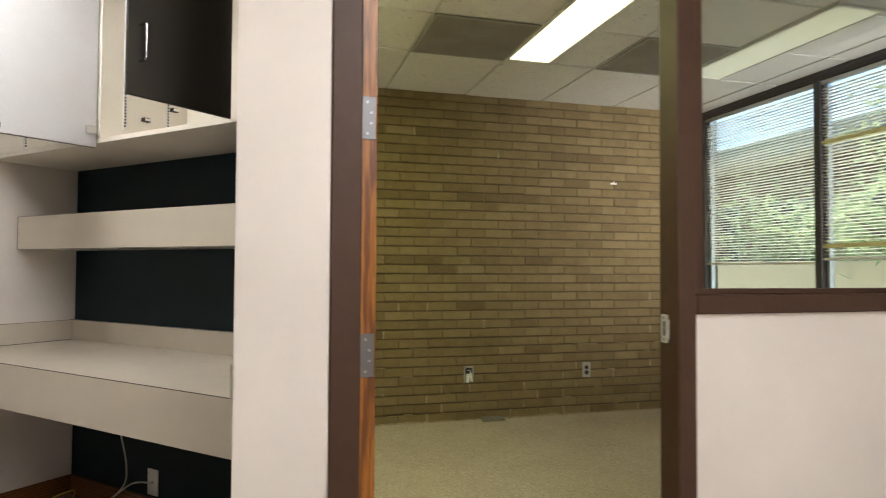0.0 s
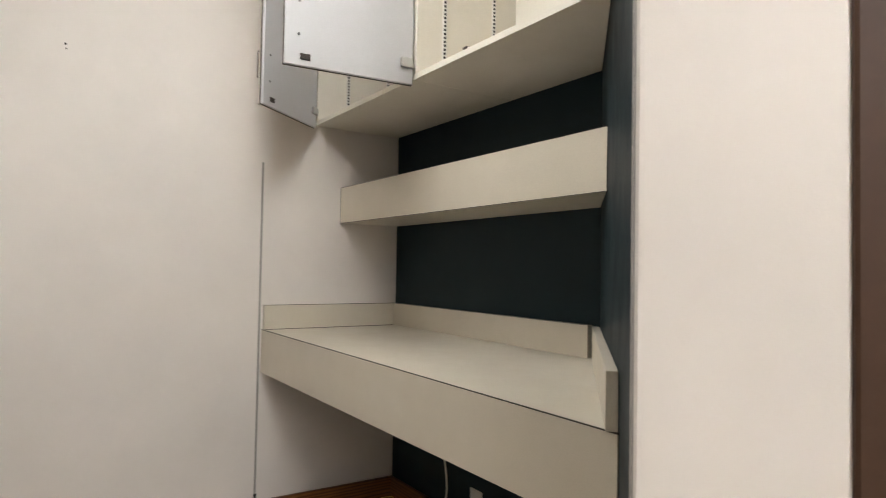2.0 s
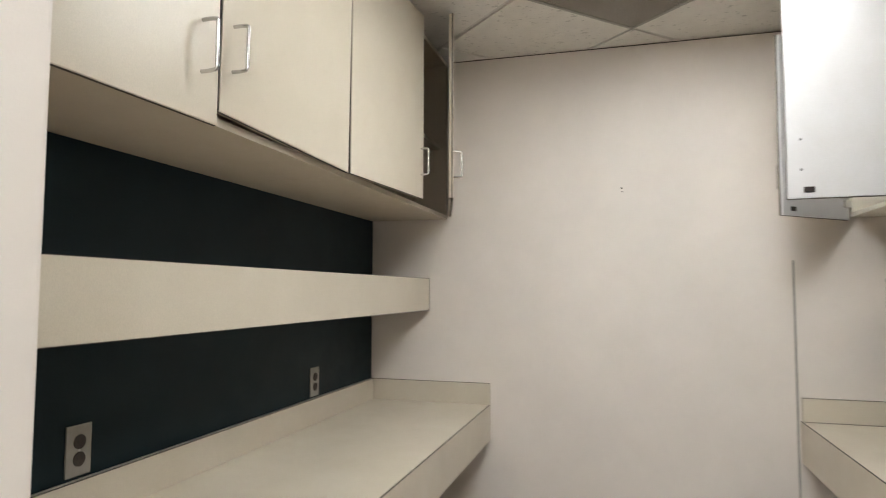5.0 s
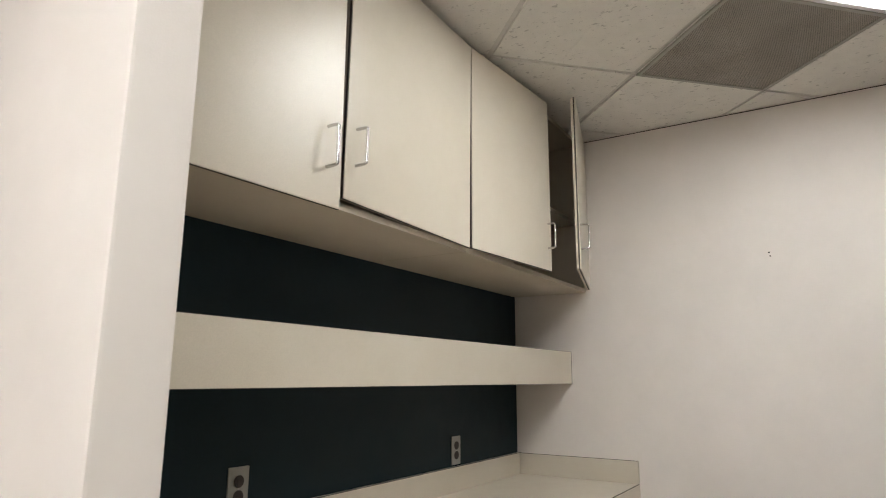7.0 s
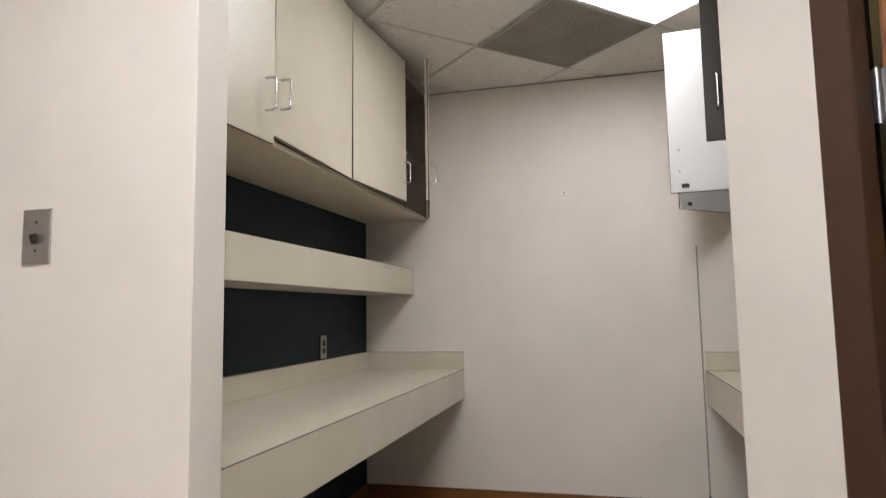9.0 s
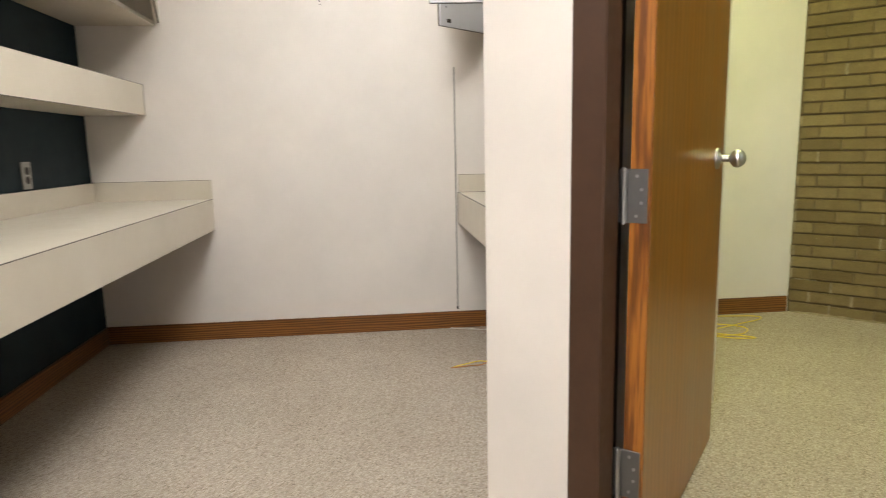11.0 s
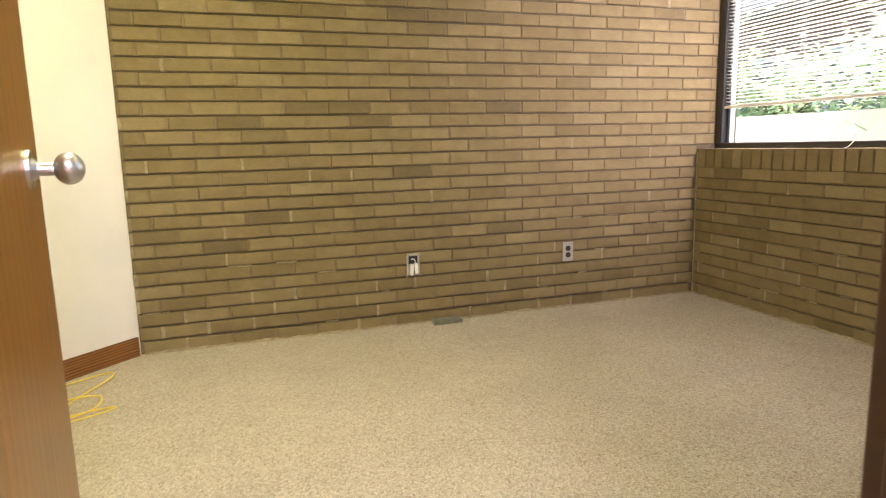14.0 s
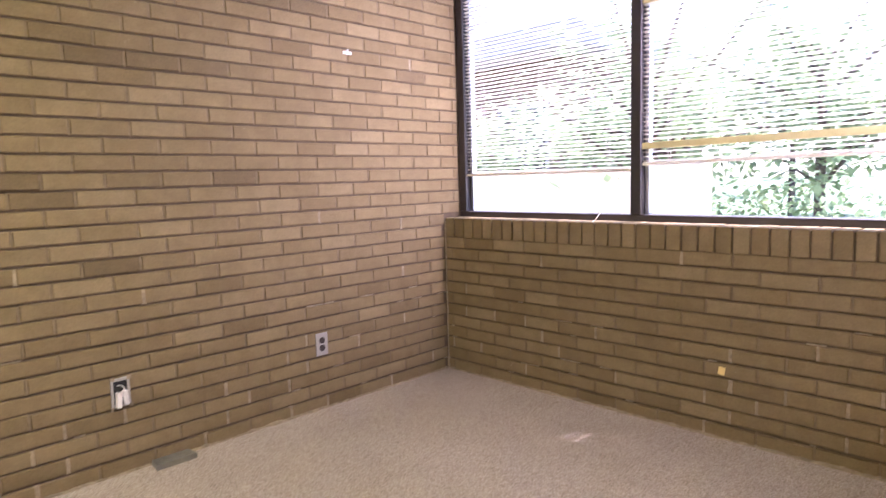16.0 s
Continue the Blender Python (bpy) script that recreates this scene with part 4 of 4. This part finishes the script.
t = thing("paper_sticker", OFFICE @ pose(BU - 0.0065, 2.906, 0.303, 8, 0, 0), "small yellow paper sticker on the low brick wall", "sticker")
part("paper", box(bmesh.new(), (-0.001, -0.014, -0.018), (0.0, 0.014, 0.018)), "sticker", t)

t = thing("wall_bolt", OFFICE @ pose(2.620, BV - 0.003, 1.807), "bright plaster patch round an old bolt in the brick", "bolt")
part("patch", box(bmesh.new(), (-0.030, -0.003, -0.008), (0.026, 0.002, 0.008), 0.003), "mark", t)
part("bolt", rod(bmesh.new(), (-0.006, -0.003, 0.012), (-0.006, -0.012, 0.012), 0.005, 10), "steel", t)


# ---- office window with blinds ----
def window():
    t = thing("window_1", OFFICE, "dark bronze aluminium window with large fixed panes", "window", kind="structure")
    b = 0.003
    u0, u1 = WU - 0.03, WU + 0.05
    part("window_frame", box(bmesh.new(), (u0, 1.70, 0.918), (u1, BV, 0.956), b), "anod", t)
    part("window_frame", box(bmesh.new(), (u0, 1.70, 2.365), (u1, BV, 2.405), b), "anod", t)
    for v0, v1 in ((4.500, 4.5525), (3.358, 3.412), (2.216, 2.270)):
        part("mullion", box(bmesh.new(), (u0 - 0.004, v0, 0.9565), (u1, v1, 2.3645), b), "anod", t)
    for v0, v1 in ((3.412, 4.500), (2.270, 3.358), (1.70, 2.216)):
        part("track", box(bmesh.new(), (WU + 0.008, v1 - 0.022, 0.957), (WU + 0.046, v1 - 0.002, 2.364), 0.002), "alu", t)
        part("track", box(bmesh.new(), (WU + 0.008, v0 + 0.002, 0.957), (WU + 0.046, v0 + 0.012, 2.364), 0.002), "alu", t)
        p = part("pane", box(bmesh.new(), (WU + 0.024, v0, 0.956), (WU + 0.030, v1, 2.365)), "glass", t)
        p.visible_shadow = False


def slat_mesh(w):
    bm = bmesh.new()
    rows = []
    for k in range(5):
        s = k / 4 - 0.5
        rows.append([bm.verts.new((s * 0.025, y, 0.0022 * (1 - 4 * s * s))) for y in (-w / 2, w / 2)])
    for a, c in zip(rows, rows[1:]):
        f = bm.faces.new((a[0], c[0], c[1], a[1]))
        f.smooth = True
    return mesh_of("slat", bm, "slat")


def blind(v0, v1, bottom, tilt, stacks, label):
    """A venetian blind between v0 and v1; tilt: the slope of its lower end in degrees."""
    w, mid = v1 - v0 - 0.003, (v0 + v1) / 2
    t = thing("venetian_blind", OFFICE @ pose(WU - 0.012, mid, 0), label, "blind", "window blinds")
    part("headrail", box(bmesh.new(), (-0.013, -w / 2, 2.335), (0.013, w / 2, 2.362), 0.002), "alu", t)
    me = slat_mesh(w)
    n = int((2.325 - bottom) / 0.0205)
    for k in range(n):
        f = 1 - k / n
        z = 2.325 - (k + 1) * (2.325 - bottom - 0.012) / n
        a = tilt * max(0.0, 1 - f * 2.4)
        part("slat", me, None, t, "", pose(0, 0, z, a + random.uniform(-0.15, 0.15), random.uniform(8, 14), 0))
    part("bottom_rail", box(bmesh.new(), (-0.013, -w / 2, -0.009), (0.013, w / 2, 0.006), 0.003), "slat", t, "", pose(0, 0, bottom, tilt, 0, 0))
    for z, h in stacks:
        part("bunched_slat", box(bmesh.new(), (-0.0145, -w / 2, -h / 2), (0.0145, w / 2, h / 2), 0.002), "slat_stack", t, "yellowed stack of bunched slats", pose(0, 0, z, tilt * 0.8, 0, 0))
    for f in (-0.38, 0.0, 0.38):
        for s in (-0.013, 0.013):
            part("ladder_cord", rod(bmesh.new(), (s, f * w, bottom), (s, f * w, 2.335), 0.0009, 5), "cord", t)
    return t


window()
blind(3.412, 4.500, 1.174, 0.0, (), "cream venetian blind lowered over most of the window")
blind(2.270, 3.358, 1.205, -0.6, ((1.288, 0.030), (1.96, 0.024)), "cream venetian blind hanging crooked with bunched slats")
cable("blind_cord", [(-0.135, 4.925, 0.965), (-0.120, 4.905, 0.990), (-0.112, 4.885, 0.995), (-0.122, 4.878, 0.970), (-0.150, 4.878, 0.932), (-0.170, 4.850, 0.926)], 0.0022,
      "cord", "white blind cord looped over the sill")

# ---- outside ----
ground = structure("ground", box(bmesh.new(), (-160, -160, -0.75), (160, 160, -0.45)), "grass", "grassy ground round the building", category="ground")
slab("garden_wall", (6.5, 4.35, -0.45), (6.75, 14.0, 1.235), "concrete", "low sunlit concrete wall outside the window", OFFICE, 0.01, "wall")
# unseen below the sill; added pale so that it throws sunlight into the office
slab("terrace", (3.58, -14.0, -0.4498), (8.0, 14.0, -0.42), "paving", "unseen pale paving added to bounce sunlight into the window", OFFICE, category="pavement")
slab("road", (13.0, -60, -0.4498), (20.0, 60, -0.44), "asphalt", "asphalt road beyond the garden", OFFICE, category="road")


def building(m, label):
    t = thing("building", m, label, "building")
    part("wall", box(bmesh.new(), (0, 0, 0), (9, 24, 5.2)), "facade", t)
    part("roof", box(bmesh.new(), (-1.2, -0.8, 5.2), (9.6, 24.8, 5.9), 0.04), "roof", t)
    for k in range(7):
        w = part("window", box(bmesh.new(), (-0.05, 1.0 + 3.3 * k, 1.4), (0.02, 3.0 + 3.3 * k, 3.9), 0.02), "roof", t)
        part("pane", box(bmesh.new(), (-0.06, 1.1 + 3.3 * k, 1.5), (-0.05, 2.9 + 3.3 * k, 3.8)), "dark_glass", w)
    return t


building(OFFICE @ pose(17, 12.5, -0.45), "brown brick building with a pale flat roof edge")


def tree(m, height, spread, leaves, size, label, low=0.25):
    """A tapered trunk with limbs and a crown of single leaves in drooping sprays."""
    t = thing("tree", m, label, "tree", "trees outside the window")
    tb = bmesh.new()
    rod(tb, (0, 0, -0.05), (0.06, 0.03, height * 0.55), height * 0.017, 10, height * 0.010)
    tips = []
    for k in range(16):
        a = k * 2.399 + random.uniform(-0.3, 0.3)
        h = height * random.uniform(low, 0.62)
        r = spread * random.uniform(0.45, 1.0)
        tip = Vector((math.cos(a) * r, math.sin(a) * r, h + height * random.uniform(0.05, 0.36)))
        rod(tb, (0.04, 0.02, h), tip, 0.032, 6, 0.008)
        tips.append((Vector((0.04, 0.02, h)), tip))
    part("trunk", tb, "bark", t)
    verts, faces = [], []
    for k in range(leaves):
        a, b = random.choice(tips)
        p = a.lerp(b, random.uniform(0.25, 1.1)) + Vector([random.gauss(0, spread * 0.13) for _ in range(3)])
        d = Vector((random.gauss(0, 1), random.gauss(0, 1), random.gauss(-0.3, 0.4))).normalized()
        s = d.cross(Vector((0, 0, 1)))
        s = (s.normalized() if s.length > 0.01 else Vector((1, 0, 0))) * size * random.uniform(0.2, 0.3)
        L = d * size * random.uniform(0.7, 1.3)
        s.z += random.uniform(-0.3, 0.3) * size * 0.2
        i = len(verts)
        verts += [p, p + L * 0.45 + s, p + L, p + L * 0.45 - s]
        faces.append((i, i + 1, i + 2, i + 3))
    me = bpy.data.meshes.new("crown")
    me.from_pydata([tuple(v) for v in verts], [], faces)
    me.materials.append(M["leaf"])
    part("crown", me, None, t)
    return t


tree(OFFICE @ pose(7.3, 5.3, -0.45), 4.0, 1.45, 2300, 0.16, "bright green young tree close to the window", 0.3)
tree(OFFICE @ pose(10.2, 4.3, -0.45), 5.0, 2.0, 2600, 0.20, "leafy green tree beyond the garden wall")
tree(OFFICE @ pose(10.5, 7.6, -0.45), 4.3, 2.2, 2600, 0.20, "leafy green tree beyond the garden wall")
tree(OFFICE @ pose(12.0, 12.3, -0.45), 4.0, 2.4, 2800, 0.22, "leafy green tree beyond the garden wall")
tree(OFFICE @ pose(22.5, 8.2, -0.45), 6.8, 4.2, 7000, 0.32, "tall leafy tree across the road")


def hedge(m, size, leaves, label):
    t = thing("hedge", m, label, "hedge", kind="stuff")
    verts, faces = [], []
    for k in range(leaves):
        p = Vector((random.uniform(0, size[0]), random.uniform(0, size[1]), size[2] * random.random() ** 0.7 * (0.8 + 0.2 * math.sin(k))))
        d = Vector((random.gauss(0, 1), random.gauss(0, 1), random.gauss(0, 0.8))).normalized() * 0.09
        s = d.cross(Vector((0.2, 0.1, 1))).normalized() * 0.03
        i = len(verts)
        verts += [p, p + d * 0.5 + s, p + d, p + d * 0.5 - s]
        faces.append((i, i + 1, i + 2, i + 3))
    me = bpy.data.meshes.new("foliage")
    me.from_pydata([tuple(v) for v in verts], [], faces)
    me.materials.append(M["leaf"])
    part("foliage", me, None, t)


hedge(OFFICE @ pose(8.2, 2.6, -0.45), (1.0, 11.0, 1.45), 15000, "clipped green hedge in the garden")

# ---- bricks ----
BL, BH, JT = 0.2175, 0.0677, 0.0085


def brick_mesh(w, h, d, k=0):
    """A brick's visible end: proud by d, with eased arrises; local x along the wall, y out of it towards minus."""
    rnd = random.Random(k)
    bm = bmesh.new()
    e = 0.0034
    back = [bm.verts.new((x, 0.002, z)) for x, z in ((0, 0), (w, 0), (w, h), (0, h))]
    j = [rnd.uniform(-0.0012, 0.0012) for _ in range(4)]
    front = [bm.verts.new((x + jj * 0.6, -d + jj, z - jj * 0.8)) for (x, z), jj in zip(((e, e), (w - e, e), (w - e, h - e), (e, h - e)), j)]
    mid = [bm.verts.new((x, -d + e, z)) for x, z in ((0, 0), (w, 0), (w, h), (0, h))]
    bm.faces.new(front)
    for i in range(4):
        n = (i + 1) % 4
        bm.faces.new((mid[i], mid[n], front[n], front[i]))
        bm.faces.new((back[i], back[n], mid[n], mid[i]))
    return bm


DARK = {(24, 6), (24, 7), (24, 8), (16, 2), (16, 5), (17, 9), (17, 4), (17, 5), (29, 10), (29, 11), (31, 5), (31, 6), (31, 3), (9, 3), (7, 2), (12, 6), (25, 14)}


def brick_cells(length, z0, z1, phase):
    """Cells (row, column, start, width, z) of a running bond that ends at a corner at 0."""
    row = 0
    z = 0.063 - BH
    while z < z1 - 0.01:
        x = (phase - (BL / 2 if row % 2 else 0.0)) % BL - BL
        col = 0
        while x < length:
            a, b = max(x, 0.0), min(x + BL, length)
            if b - a > 0.03 and z + BH > z0:
                yield row, col, a, b - a, z
            x += BL
            col += 1
        z += BH
        row += 1


def lay(wall, length, z0, z1, phase, m, single_below, out, upper=None):
    """Bricks on a wall: single ones up to a height, those above joined; over the sill the courses run on to upper."""
    meshes = {}
    rest, joints, smears = bmesh.new(), bmesh.new(), bmesh.new()
    rnd = random.Random(int(length * 100))
    for row, col, x, w, z in brick_cells(upper or length, z0, z1, phase):
        if z < 0.90:
            w = min(w, length - x)
        if w < 0.03:
            continue
        lo, hi = max(z, 0.0), min(z + BH, z1)
        if hi - lo < 0.02:
            continue
        dark = out and (row, col) in DARK
        key = (round(w - JT, 3), round(hi - lo - JT, 3), (row * 7 + col * 3) % 5, dark)
        dep = 0.0100 + 0.0007 * key[2]
        place = m @ pose(x + JT / 2, 0.011, lo + (JT if lo > 0 else 0.0) + rnd.uniform(-0.0008, 0.0008))
        # the upright joint is struck nearly flush, low down often smeared over with pale mortar
        low = rnd.random() < (0.30 if row < 6 else 0.06 if row < 18 else 0.02)
        deep = rnd.uniform(0.0005, 0.002) if low else rnd.uniform(0.002, 0.0055)
        wide = JT * (rnd.uniform(0.7, 1.3) if low else 0.5)
        box(smears if low else joints, (x - wide, deep - 0.0008, lo + JT * rnd.uniform(0.7, 1.2)), (x + wide, 0.012, hi - rnd.uniform(0.0, 0.002)), 0, m)
        if row < 9 and rnd.random() < 0.22:
            bit = rnd.uniform(0.02, 0.12)
            a = x + rnd.uniform(0.0, 0.8) * w
            box(smears, (a, rnd.uniform(0.000, 0.004), lo + 0.0008), (min(a + bit, x + w), 0.012, lo + JT * rnd.uniform(0.5, 0.85)), 0, m)
        if z < single_below or dark:
            if key not in meshes:
                meshes[key] = mesh_of("brick", brick_mesh(key[0], hi - lo - (JT if lo > 0 else JT * 0.5), dep, key[2]), "brick_dark" if dark else "brick")
            part("brick", meshes[key], None, wall, "", place)
        else:
            join(rest, brick_mesh(key[0], hi - lo - JT, dep, key[2]), place)
    tagged(part("joint_mortar", joints, "mortar", wall), kind="stuff")
    tagged(part("mortar_smear", smears, "mortar_pale", wall), kind="stuff")
    if len(rest.faces):
        tagged(part("brick_courses", rest, "brick_far", wall), kind="stuff")
    else:
        rest.free()


brick_wall = bpy.data.objects["wall_brick"]
lay(brick_wall, 3.274, 0.0, CEIL_O + 0.02, 1.294, pose(0.02, BV, 0), 1.30, True, 3.408)
low_wall = bpy.data.objects["wall_window_low"]
lay(low_wall, 2.84, 0.0, 0.808, 0.05, pose(BU, BV - 0.002, 0, 0, 0, -90), 0.80, False)


def fillet(wall, length, m, seed):
    """A ragged smear of mortar where the brick meets the carpet."""
    rnd = random.Random(seed)
    bm = bmesh.new()
    n = int(length / 0.02)
    prev = None
    for k in range(n + 1):
        x = k * length / n
        h = 0.006 + 0.012 * abs(noise.noise((x * 6, seed, 0))) + rnd.uniform(0, 0.006)
        d = 0.004 + 0.016 * abs(noise.noise((x * 9, seed, 5))) + rnd.uniform(0, 0.005)
        row = [bm.verts.new(p) for p in ((x, 0.004, -0.002), (x, 0.004, h), (x, -d * 0.5, h * 0.6), (x, -d, -0.002))]
        if prev:
            for i in range(3):
                bm.faces.new((prev[i], prev[i + 1], row[i + 1], row[i]))
        prev = row
    part("mortar_fillet", bm, "mortar_pale", wall, "", m)


fillet(brick_wall, 3.25, pose(0.03, BV, 0), 3)
fillet(low_wall, 2.80, pose(BU, BV - 0.01, 0, 0, 0, -90), 7)
# the rowlock course that forms the sill
sill_brick = mesh_of("sill_brick", box(bmesh.new(), (0, 0, 0), (WU - BU + 0.02, 0.064, 0.112), 0.0025), "brick")
v = BV - 0.010
while v > 1.80:
    part("sill_brick", sill_brick, None, low_wall, "", pose(BU - 0.001 + random.uniform(-0.0015, 0.0015), v - 0.064, 0.810 + random.uniform(-0.001, 0.001)))
    v -= 0.0728
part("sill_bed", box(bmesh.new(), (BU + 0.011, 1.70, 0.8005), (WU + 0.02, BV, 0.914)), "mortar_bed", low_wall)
part("corner_joint", box(bmesh.new(), (BU - 0.005, BV - 0.009, 0.001), (BU + 0.004, BV - 0.001, 0.905), 0.0015), "mortar_pale", low_wall)
